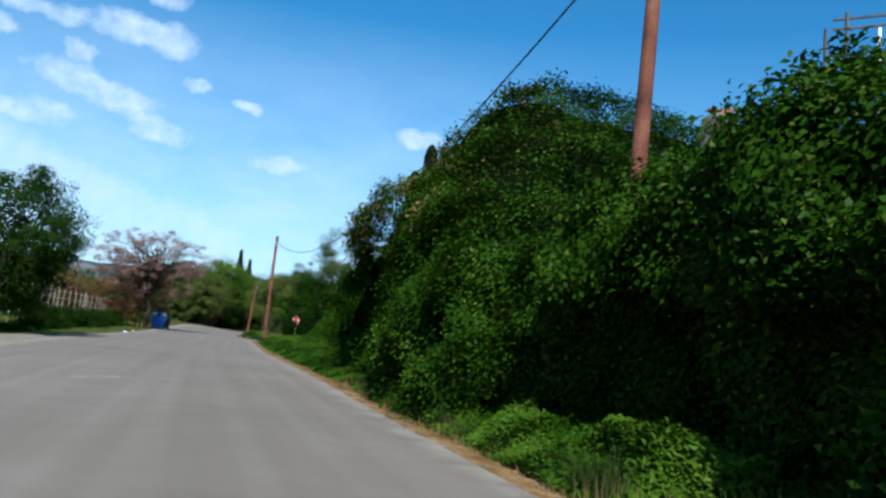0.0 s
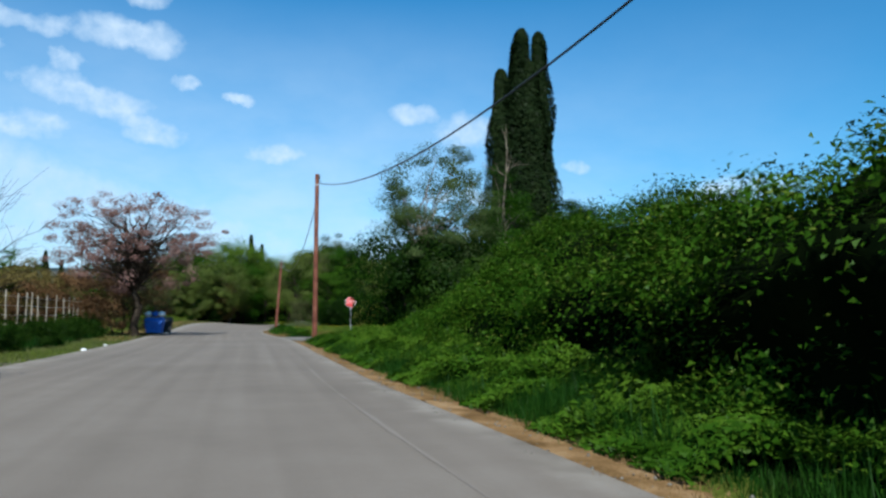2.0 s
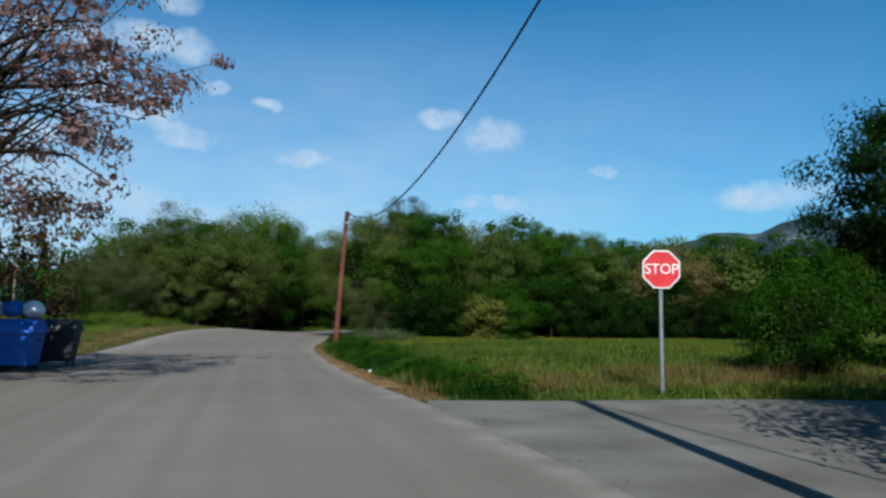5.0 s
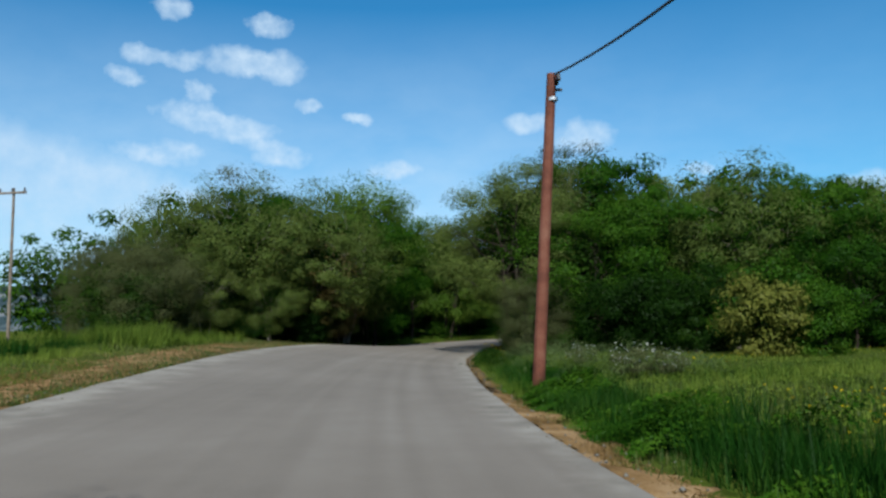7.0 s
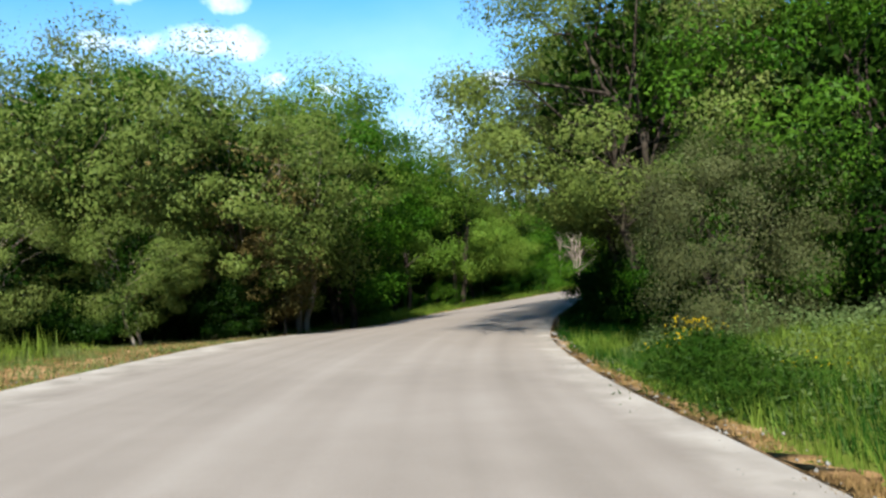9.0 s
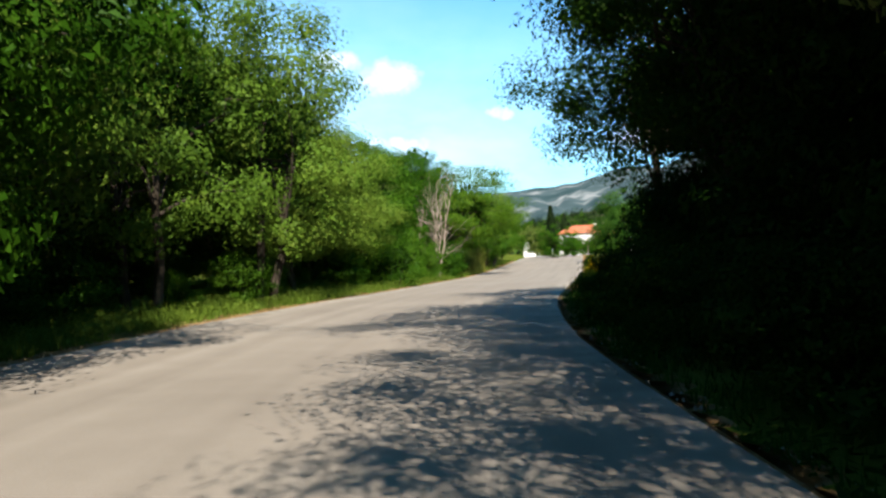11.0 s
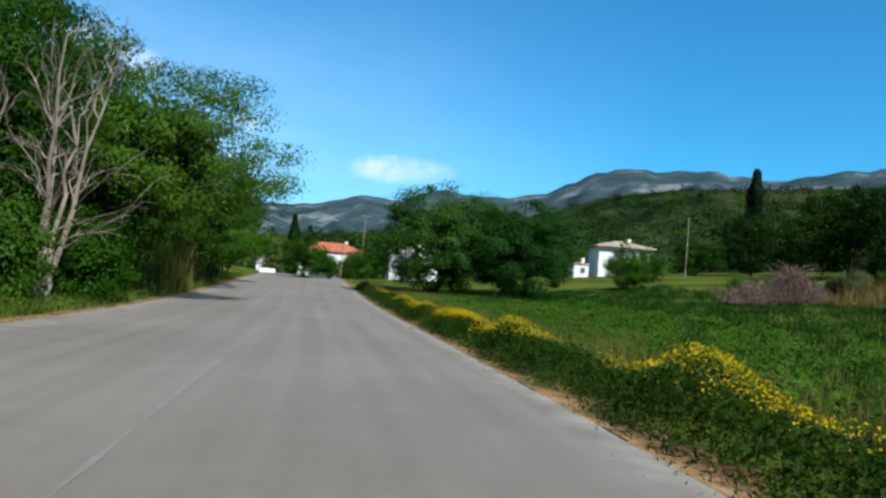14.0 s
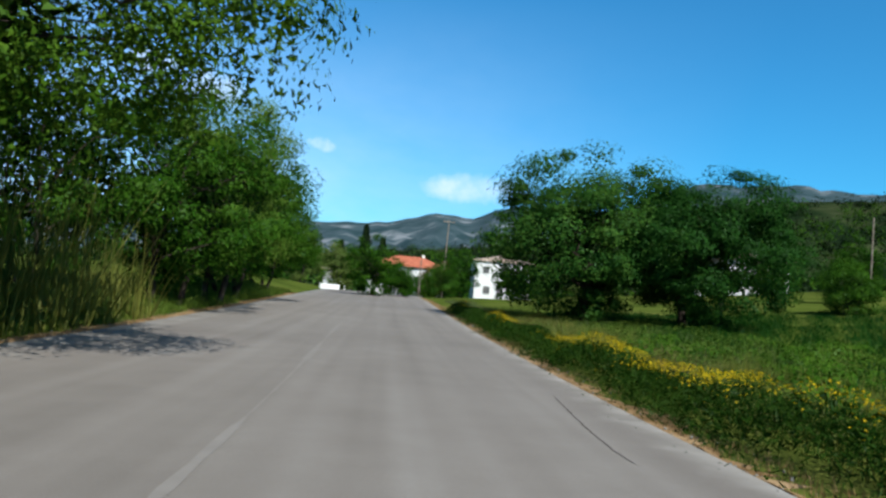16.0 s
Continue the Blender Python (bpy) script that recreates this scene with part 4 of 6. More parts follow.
east_back = [("grey", -18.0, 108.4, 1.04), ("bend_olive", -20.2, 111.0, 1.0), ("green", -16.2, 109.0, 1.08), ("olive", -12.6, 109.5, 0.98), ("green", -9.2, 110.2, 1.0), ("olive", -5.6, 110.6, 0.95), ("green", -2.2, 110.2, 0.92),
             ("grey", -13.4, 113.4, 0.88), ("far_green", -9.6, 115.0, 1.05), ("olive", 2.6, 112.8, 0.92), ("green", 7.4, 113.0, 0.95), ("green", 13.4, 111.6, 0.92), ("olive", 19.0, 113.0, 0.95)]
for kind, x, y, s in east_front + east_back:
    plant(kind, x, y, rng0.uniform(0, 360), s, rng0.uniform(1.02, 1.14), "wood east of the bend")
for kind, x, y, s in [("bush", -20.0, 105.0, 0.65), ("bush", -19.0, 103.6, 0.85), ("darkbush", -20.3, 107.8, 0.55)]:
    plant(kind, x, y, 75 * s, s, 1.05, "wood east of the bend")
# trees that shade the road on its east side, the one at y 116.2 enlarged for its shadow
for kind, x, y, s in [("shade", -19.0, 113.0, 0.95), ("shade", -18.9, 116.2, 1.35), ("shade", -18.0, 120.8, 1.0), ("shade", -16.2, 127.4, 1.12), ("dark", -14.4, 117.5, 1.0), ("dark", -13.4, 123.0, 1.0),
                      # dark trees at y 129.0 and 130.6 stay unseen, added to shade the field
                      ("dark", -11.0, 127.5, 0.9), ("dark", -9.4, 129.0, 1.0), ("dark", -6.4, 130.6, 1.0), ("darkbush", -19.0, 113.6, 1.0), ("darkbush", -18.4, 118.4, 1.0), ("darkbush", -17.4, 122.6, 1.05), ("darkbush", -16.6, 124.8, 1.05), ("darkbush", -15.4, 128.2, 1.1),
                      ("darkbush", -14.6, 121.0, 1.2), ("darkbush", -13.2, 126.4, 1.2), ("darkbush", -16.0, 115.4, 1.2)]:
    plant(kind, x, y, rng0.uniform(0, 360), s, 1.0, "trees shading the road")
# low bushes whose near-black leaf colour deepens the roadside shade
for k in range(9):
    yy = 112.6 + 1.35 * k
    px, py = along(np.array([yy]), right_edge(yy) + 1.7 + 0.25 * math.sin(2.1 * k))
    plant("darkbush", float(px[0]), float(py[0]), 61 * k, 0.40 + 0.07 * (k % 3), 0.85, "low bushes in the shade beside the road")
# unseen trees behind the start, added to shade the first brambles
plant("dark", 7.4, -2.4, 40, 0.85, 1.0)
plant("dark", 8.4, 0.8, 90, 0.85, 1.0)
# wood on the outer, western side of the bend and along the straight
west_bend = [("greybush", -36.0, 101.4, 1.0), ("greybush", -38.8, 102.8, 1.0), ("fine_olive", -36.4, 104.6, 0.6), ("fine_olive", -37.2, 106.8, 0.85),
             ("fine_olive", -34.2, 107.2, 0.95), ("green", -34.8, 110.6, 1.0), ("fine_olive", -31.9, 109.4, 0.95), ("fine_olive", -31.2, 113.4, 1.02),
             ("fine_green", -30.4, 117.6, 1.1), ("grey", -36.2, 111.6, 1.0), ("far_green", -39.6, 110.4, 0.85), ("far_green", -43.4, 110.8, 0.8),
             ("darkbush", -33.6, 106.8, 0.6), ("brown", -33.3, 110.6, 1.05), ("brown", -36.2, 108.6, 0.9), ("darkbush", -31.6, 109.6, 0.55), ("fine_olive", -34.9, 104.4, 0.45), ("fine_olive", -32.4, 106.6, 0.42),
             ("brown", -30.6, 110.8, 0.5)]
west_straight = [("lime", -32.2, 121.4, 1.42), ("lime", -32.6, 126.2, 1.36), ("fine_olive", -34.0, 119.6, 1.0), ("fine_green", -34.4, 124.4, 1.05),
                 ("grey", -33.2, 129.4, 1.0), ("lime", -30.4, 130.2, 1.2), ("fine_green", -31.8, 133.6, 1.05), ("lime", -28.3, 134.6, 1.25),
                 ("fine_olive", -30.2, 138.6, 1.05), ("lime", -26.9, 139.4, 0.9), ("fine_green", -29.4, 143.4, 1.05), ("lime", -25.6, 144.2, 0.85),
                 ("grey", -27.6, 147.4, 1.0), ("green", -25.0, 149.4, 0.9), ("bush", -23.2, 147.2, 0.8)]
west_end = [("fine_olive", -27.6, 152.6, 0.95), ("bush", -22.4, 152.4, 0.9), ("green2", -23.8, 155.0, 0.85), ("fine_olive", -25.6, 158.4, 0.9),
            ("green", -21.4, 167.2, 1.1), ("darkbush", -19.4, 167.2, 1.0), ("darkbush", -18.6, 171.2, 1.0), ("fine_green", -21.6, 169.6, 1.1),
            ("fine_green", -23.0, 164.4, 1.1), ("green2", -19.6, 174.4, 0.85), ("dark", -19.6, 174.6, 0.9), ("green2", -16.4, 181.0, 0.85),
            ("green2", -13.2, 182.4, 0.9), ("lime", -11.5, 187.2, 0.95), ("green2", -10.2, 192.4, 0.9), ("green", -9.4, 198.4, 0.85),
            ("green2", -7.2, 205.0, 0.8), ("bush", -20.6, 158.6, 0.8), ("bush", -18.6, 163.4, 0.8)]
for kind, x, y, s in west_bend + west_straight + west_end:
    plant(kind, x, y, rng0.uniform(0, 360), s, rng0.uniform(1.02, 1.14), "wood along the western side")
# dark bushes put in to paint the black shade beneath both woods
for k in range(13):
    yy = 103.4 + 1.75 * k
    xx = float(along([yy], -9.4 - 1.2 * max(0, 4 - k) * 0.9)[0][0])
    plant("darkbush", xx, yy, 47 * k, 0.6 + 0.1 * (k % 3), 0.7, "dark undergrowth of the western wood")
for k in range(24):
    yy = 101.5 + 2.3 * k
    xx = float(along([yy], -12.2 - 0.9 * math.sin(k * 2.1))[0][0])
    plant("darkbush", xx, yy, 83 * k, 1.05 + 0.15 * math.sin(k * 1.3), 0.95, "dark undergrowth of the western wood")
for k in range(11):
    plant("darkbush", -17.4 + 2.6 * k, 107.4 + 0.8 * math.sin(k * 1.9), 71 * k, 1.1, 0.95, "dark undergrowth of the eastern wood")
for k in range(11):
    yy = 124.0 + 3.3 * k
    xx = float(along([yy], -8.7 - 0.6 * math.sin(k * 1.7))[0][0])
    plant("bush", xx, yy, 57 * k, 0.5 + 0.12 * math.sin(k * 2.3), 0.9, "low bushes on the western verge")
plant("airy", -18.6, 167.6, 0, 1.0, 1.0, "wood along the western side")
# farther trees behind the western meadow and the fence
for kind, x, y, s in [("far_green", -52, 104, 0.9), ("far_olive", -57, 108, 0.95), ("far_green", -63, 112, 0.9), ("far_green", -48, 112, 0.8), ("far_green", -70, 106, 0.9), ("far_olive", -40, 92, 0.5),
                      ("far_green", -33, 62, 0.75), ("brown", -30.5, 66, 0.75), ("far_green", -38, 70, 0.8), ("far_green", -42, 60, 0.85), ("far_olive", -36, 54, 0.8), ("far_green", -45, 78, 0.85), ("brown", -36, 77, 0.75), ("far_green", -50, 90, 0.8),
                      ("dark", -16.2, 28.6, 0.76), ("dark", -21.5, 30.5, 0.8), ("far_green", -28, 38, 0.8), ("far_green", -33, 45, 0.8)]:
    plant(kind, x, y, rng0.uniform(0, 360), s, 1.0, "trees behind the western meadow")
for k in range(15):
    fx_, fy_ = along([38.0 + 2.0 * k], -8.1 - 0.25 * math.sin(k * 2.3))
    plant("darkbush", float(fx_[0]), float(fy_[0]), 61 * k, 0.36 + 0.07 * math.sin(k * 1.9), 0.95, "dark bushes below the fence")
# beyond the junction
for kind, x, y, s in [("dark", 3.4, 79.0, 1.15), ("green2", 2.6, 73.0, 0.9), ("dark", 5.5, 80.0, 1.0), ("bush", -6.6, 68.6, 0.7), ("bush", -4.6, 71.4, 0.8)]:
    plant(kind, x, y, rng0.uniform(0, 360), s, 1.0, "trees by the junction")
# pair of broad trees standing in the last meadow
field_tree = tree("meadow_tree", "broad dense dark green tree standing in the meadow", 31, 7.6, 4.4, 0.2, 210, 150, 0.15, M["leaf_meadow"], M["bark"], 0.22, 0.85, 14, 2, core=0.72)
field_tree.matrix_basis = stand(field_tree, 4.6, 187.0, 20)
field_two = copy_thing(field_tree, stand(field_tree, 8.9, 184.4, 140, 0.9))
tagged(field_two, "second dense dark green tree in the meadow")
# far trees round the houses
for kind, x, y, s in [("bush", 25, 276, 1.3), ("bush", 28.5, 277, 1.2), ("bush", 31.5, 278, 1.4), ("far_green", 2.0, 214, 0.55), ("bush", 6.0, 219, 0.9), ("bush", 12.5, 226, 1.0), ("far_green", 16.5, 231, 0.6), ("far_olive", 3.0, 252, 0.8), ("far_olive", 9.5, 256, 0.8), ("far_green", 18, 262, 0.7),
                      ("brown", 26, 262, 0.9), ("bush", 27, 240, 1.2), ("far_olive", 38, 238, 0.6), ("far_green", 62, 222, 0.75), ("far_green", 55, 228, 0.6), ("far_dark", 66, 215, 1.00), ("far_dark", 74, 222, 1.06), ("far_dark", 71, 208, 1.06),
                      ("far_dark", 82, 214, 0.9), ("far_dark", 60, 196, 1.25), ("far_dark", 56, 189, 1.12), ("far_dark", 67, 193, 1.31), ("far_dark", 54, 199, 0.75), ("bush", 50, 224, 0.9), ("bush", 24, 190, 0.9), ("bush", 34, 199, 1.0), ("far_green", 13, 274, 0.9), ("far_green", -6, 246, 0.8), ("far_green", -2, 232, 0.7),
                      ("far_dark", 88, 232, 0.8), ("far_olive", 44, 252, 0.8), ("far_olive", 52, 262, 0.8), ("far_olive", 78, 256, 0.9), ("far_green", 92, 246, 0.8)]:
    plant(kind, x, y, rng0.uniform(0, 360), s, 1.0, "trees round the houses")

for k in range(9):
    bx, by = along([160.0 + 3.4 * k], 42.0 + 2.5 * math.sin(k * 1.7))
    plant("bush" if k % 3 else "darkbush", float(bx[0]), float(by[0]), 40 * k, 0.7 + 0.15 * math.sin(k * 2.9), 1.0, "bushes at the end of the field")
rng_scrub = np.random.default_rng(77)
for k in range(22):
    bx, by = along([rng_scrub.uniform(158, 192)], rng_scrub.uniform(29, 46))
    plant(("darkbush", "bush", "greybush")[k % 3], float(bx[0]), float(by[0]), 40 * k, rng_scrub.uniform(0.22, 0.5), 1.0, "scrub at the end of the field")
# cypresses
cy = cypress("cypress", "tall dark columnar cypress", 41, 17.0, 1.5, 17000)
cy.matrix_basis = stand(cy, -0.55, 62.8, 0, 1.05, 1.0)
for x, y, s, t in [(0.55, 63.6, 0.9, 1.12), (-1.75, 62.9, 0.85, 1.02), (-0.6, 64.0, 1.1, 0.9), (-0.1, 62.4, 0.9, 0.98)]:
    copy_thing(cy, stand(cy, x, y, 70 * s, s, t))
for x, y, s, t in [(83.2, 229.5, 1.35, 0.74), (-52.6, 214.6, 1.0, 1.16), (-50.0, 215.4, 0.9, 1.14), (-57.5, 214.0, 0.8, 1.2), (-112.0, 228.0, 1.0, 1.0), (-109.0, 231.0, 0.9, 0.95), (22.0, 292.0, 1.0, 0.72), (26.5, 296.0, 1.0, 0.62), (19.0, 298.0, 0.9, 0.6)]:
    copy_thing(cy, stand(cy, x, y, 33 * s, s, t))

# silvery tree in front of the cypresses, with a dark bush under it
silver = tree("tree", "open silvery leaved tree in front of the cypresses", 51, 9.4, 3.0, 2.4, 110, 170, 0.10, M["leaf_weed"], M["palebark"], 0.2, 0.7, 14, 2, twigs=30)
silver.matrix_basis = stand(silver, -5.2, 56.8, 0)
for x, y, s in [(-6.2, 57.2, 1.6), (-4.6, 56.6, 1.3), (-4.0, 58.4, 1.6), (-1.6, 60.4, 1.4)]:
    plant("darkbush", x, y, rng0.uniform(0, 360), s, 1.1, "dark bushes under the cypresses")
ivy_tree = tree("tree", "half dead tree leaning against the cypresses", 52, 8.6, 1.7, 0.8, 70, 90, 0.10, M["leaf_green"], M["palebark"], 0.17, 0.6, 12, 1, twigs=20)
ivy_tree.matrix_basis = stand(ivy_tree, -2.3, 57.6, 0)

# rust-coloured tree by the bins: broad open crown on a short dark trunk
rust = tree("rust_tree", "broad tree with sparse rust pink leaves and dark limbs", 61, 8.4, 5.4, 2.8, 250, 40, 0.12, M["leaf_rust"], M["bark"], 0.2, 0.42, 30, 1, twigs=215, hollow=0.45)
rust.matrix_basis = stand(rust, -22.9, 64.4, 0)
for k, (x, y, s) in enumerate([(-25.6, 69.0, 1.15), (-28.6, 69.8, 1.0), (-28.4, 64.4, 0.75)]):
    low = tree("bush", "coppery brown bush beneath the rust tree", 62 + k, 4.6, 2.6, 0.2, 110, 46, 0.13, M["leaf_copper"], M["bark"], 0.07, 0.6, 8, 3, twigs=20, category="bush")
    low.matrix_basis = stand(low, x, y, 0, s)


def bare_tree(name, label, seed, height, reach, mat, stems, at, forks=26, thick=0.1):
    """A leafless tree: stems that fork twice into fine twigs."""
    rng = np.random.default_rng(seed)
    root = tagged(new(name), label, "tree")
    trunks = []
    for s in range(stems):
        a = rng.uniform(0, 6.28)
        top = np.array([math.cos(a) * reach * 0.55, math.sin(a) * reach * 0.55, height * rng.uniform(0.75, 1.0)])
        line = branch_points((rng.normal() * 0.12, rng.normal() * 0.12, -0.2), top, rng, 8, 0.0, 0.012)
        trunks.append(tube_arrays(line, np.linspace(thick, thick * 0.2, 8), 7))
        for j in range(forks // stems):
            st = line[rng.integers(2, 8)]
            d = rng.normal(size=3) * [0.7, 0.7, 0.25] + [0, 0, 0.9]
            d /= np.linalg.norm(d)
            limb = branch_points(st, st + d * reach * rng.uniform(0.4, 0.9), rng, 6, 0.04, 0.03)
            pieces = [tube_arrays(limb, np.linspace(thick * 0.3, thick * 0.07, 6), 5)]
            for q in range(5):
                s2 = limb[rng.integers(2, 6)]
                d2 = d + rng.normal(size=3) * 0.5
                pieces.append(tube_arrays(branch_points(s2, s2 + d2 * reach * rng.uniform(0.15, 0.38), rng, 4), np.linspace(thick * 0.10, thick * 0.04, 4), 4))
            part_of("limb", mesh_from("limb", *join_arrays(pieces), mat, True), root)
    part_of("trunk", mesh_from("trunk", *join_arrays(trunks), mat, True), root)
    root.matrix_basis = stand(root, *at)
    return root


bare_tree("bare_tree", "leafless pale dead tree among the green trees", 71, 6.6, 2.3, M["palebark"], 4, (-19.6, 160.4), 44, 0.095)
bare_tree("bare_tree", "pale dead tree rising in front of the dark cypresses", 76, 9.7, 1.5, M["palebark"], 1, (-2.2, 58.6), 11, 0.11)
bare_tree("bare_tree", "thin leaning dead tree", 72, 5.0, 1.2, M["palebark"], 2, (-21.2, 158.6), 16, 0.085)
bare_tree("bare_tree", "bare grey branched tree beside the fence", 73, 6.9, 4.6, M["bark"], 3, (-26.9, 55.6), 42, 0.12)


# ---------- bramble bank on the east of the first stretch ----------
BANK_W = [3, 5, 7, 8.5, 10, 11.5, 13, 14.5, 16, 17.5, 19, 21, 24, 28, 32, 36, 40, 45, 50, 54]


def bank_height(w, d):
    """Height of the bank d metres in from its foot: a steep face, then a gentler crest."""
    front = np.interp(w, BANK_W, [3.2, 3.25, 3.2, 2.6, 2.5, 3.2, 4.1, 4.44, 4.6, 3.15, 2.3, 2.1, 1.95, 1.75, 1.8, 1.85, 1.75, 1.5, 1.0, 0.3])
    crest = np.interp(w, BANK_W, [1.1, 1.1, 1.2, 0.6, 0.5, 1.1, 2.0, 2.4, 2.75, 2.5, 2.0, 1.6, 1.2, 1.15, 1.4, 1.7, 2.15, 2.0, 1.3, 0.2])
    deep = face_depth(w)
    return (front * np.clip(d / deep, 0, 1) ** 0.75 + crest * smooth(deep * 0.8, deep + 2.4, d)) * (1 - smooth(7.5, 12.0, d))


def face_depth(w):
    return np.interp(w, BANK_W, [0.6, 0.97, 0.96, 0.96, 0.91, 0.86, 0.8, 0.72, 0.66, 0.65, 0.75, 0.85, 0.95, 1.3, 1.7, 1.9, 2.1, 2.4, 2.6, 2.8])


def bank_foot(w):
    return np.interp(w, BANK_W, [3.7, 3.65, 3.66, 3.66, 3.5, 3.15, 3.42, 3.5, 3.3, 3.15, 3.15, 3.25, 3.4, 3.75, 3.95, 4.25, 4.6, 4.9, 5.2, 5.6])


def hollow(w):
    """How far the thicket is undercut: its foot stands back in two deep shaded hollows."""
    return 0.95 * smooth(1.8, 3.0, w) * (1 - smooth(8.0, 9.5, w)) + 0.8 * smooth(14.5, 16.0, w) * (1 - smooth(30.0, 41.0, w))


def hollow_top(w):
    """The part of the face's height that the hollow takes."""
    return np.where(np.asarray(w) < 12, 0.56, 0.80 - 0.12 * smooth(22, 30, np.asarray(w)))


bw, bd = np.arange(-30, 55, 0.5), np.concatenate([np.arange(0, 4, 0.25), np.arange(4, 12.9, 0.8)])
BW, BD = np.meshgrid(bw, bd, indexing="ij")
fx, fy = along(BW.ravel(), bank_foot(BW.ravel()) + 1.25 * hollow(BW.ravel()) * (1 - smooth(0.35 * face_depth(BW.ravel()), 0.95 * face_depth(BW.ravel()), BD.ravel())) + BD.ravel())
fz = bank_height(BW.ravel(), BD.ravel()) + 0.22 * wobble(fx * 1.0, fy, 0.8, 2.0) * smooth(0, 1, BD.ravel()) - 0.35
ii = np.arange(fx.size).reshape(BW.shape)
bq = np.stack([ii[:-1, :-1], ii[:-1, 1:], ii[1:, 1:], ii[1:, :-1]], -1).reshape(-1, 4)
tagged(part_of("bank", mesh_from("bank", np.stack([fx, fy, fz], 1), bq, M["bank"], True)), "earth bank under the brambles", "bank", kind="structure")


def bramble_cover(name, label, n, w0, w1, d1, leaf, seed, mat, near=False, lean_in=1.7, crown_only=False):
    rng = np.random.default_rng(seed)
    w, d = rng.uniform(w0, w1, n), d1 * rng.uniform(0, 1, n) ** lean_in
    z = bank_height(w, d)
    # the steep face carries leaves by height, not by plan
    deep = face_depth(w)
    face = (rng.uniform(0, 1, n) < 0.62 * (1 - 0.75 * smooth(18.0, 26.0, w))) & (lean_in > 1)
    up_face = rng.uniform(0.0, 1.02, n)
    z = np.where(face, bank_height(w, deep) * up_face, z)
    d2 = np.where(face, deep * np.clip(up_face, 0, 1) ** 1.33 - 0.10 + 0.4 * (1 - smooth(0.0, 0.35, up_face)), d)
    rise = z / np.maximum(bank_height(w, deep), 0.3)
    inside = hollow(w) * (1 - smooth(hollow_top(w) - 0.08, hollow_top(w) + 0.06, rise))
    inside = np.where(d2 < deep * 1.2, inside, 0.0)
    d2 = d2 + inside
    bare = (inside > 0.3) & (rng.uniform(0, 1, n) < 0.6)
    x, y = along(w, bank_foot(w) + d2)
    hump = 0.5 * wobble(x * 0.6 + 0.8 * z, y + 0.5 * z, 0.62, 4.0) + 0.26 * wobble(x + z, y - 0.6 * z, 0.27, 7.0)
    # patches left bare so the near-black bank shows through as shade
    gap = wobble(0.8 * w, 1.3 * z + 0.5 * d2, 0.80, 9.0) < np.interp(w, [5, 14, 19, 28, 40, 50], [-1.2, -0.9, 0.0, 0.16, -0.15, -0.8])
    kept = ~bare & ~(gap & (rng.uniform(0, 1, n) < 0.88)) & (hump > rng.uniform(-1.0, -0.1, n) + 0.28 * smooth(17, 22, w)) & ((lean_in > 1) | (d2 > 5.0) | (w < 1.5))
    x, y, z, d2, hump, face, w, inside = x[kept], y[kept], z[kept], d2[kept], hump[kept], face[kept], w[kept], inside[kept]
    n = len(x)
    out = np.where(face | (d2 < 0.8), 0.9, 0.2)
    hump = hump * np.clip(z / 1.3, 0.25, 1) * (1 - 0.7 * (inside > 0.3)) * (1 - 0.25 * smooth(19, 24, w))
    at = np.stack([x - 0.72 * hump * out, y - 0.1 * hump, np.maximum(z + 0.75 * hump * (1.1 - out), 0.03)], 1)
    at += rng.normal(size=(n, 3)) * np.where(w < 18, 0.10, 0.15)[:, None]
    if crown_only:
        high = (z > 3.2) & (wobble(x, y + z, 0.7, 2.0) > 0.1)
        at, out, x, y, z = at[high] - [0.14, 0.05, 0], out[high], x[high], y[high], z[high]
    nor = np.stack([-out, -0.25 * out, 1.0 - 0.75 * out], 1) + 0.5 * np.stack([-np.cos(x * 5 + z * 4), np.sin(y * 4.4), np.cos(z * 5.1 + y * 3)], 1)
    lv, lf = leaf_arrays(at, leaf, rng, 0.35, 0.62, nor, near)
    return tagged(part_of(name, mesh_from(name, lv, lf, mat)), label, "brambles", kind="stuff")


bramble_cover("brambles", "dense green brambles covering the roadside bank", 330000, 1.5, 19.5, 6.4, 0.076, 1, M["bramble"], True)
bramble_cover("brambles", "lower tangle of brambles sloping down beside the road", 440000, 17, 54, 7.0, 0.078, 2, M["bramble"])
bramble_cover("brambles", "brambles covering the back of the bank", 300000, -30, 54, 12.2, 0.082, 4, M["bramble"], False, 0.6)
# leaf_lime leaves add the brightness of sunlit brambles by colour
bramble_cover("brambles", "yellow green sprays with sunlit tone put into their leaf colour", 16000, 24, 46, 6.0, 0.075, 5, M["leaf_lime"])
bramble_cover("brambles", "yellow green leaves painting sunlit foliage on the face of the thicket", 26000, 1.5, 18, 4.0, 0.07, 6, M["leaf_lime"])
bramble_cover("dry_brambles", "pale dry stems and leaves among the brambles", 9000, 12.5, 17.3, 3.0, 0.08, 3, M["straw"], crown_only=True)


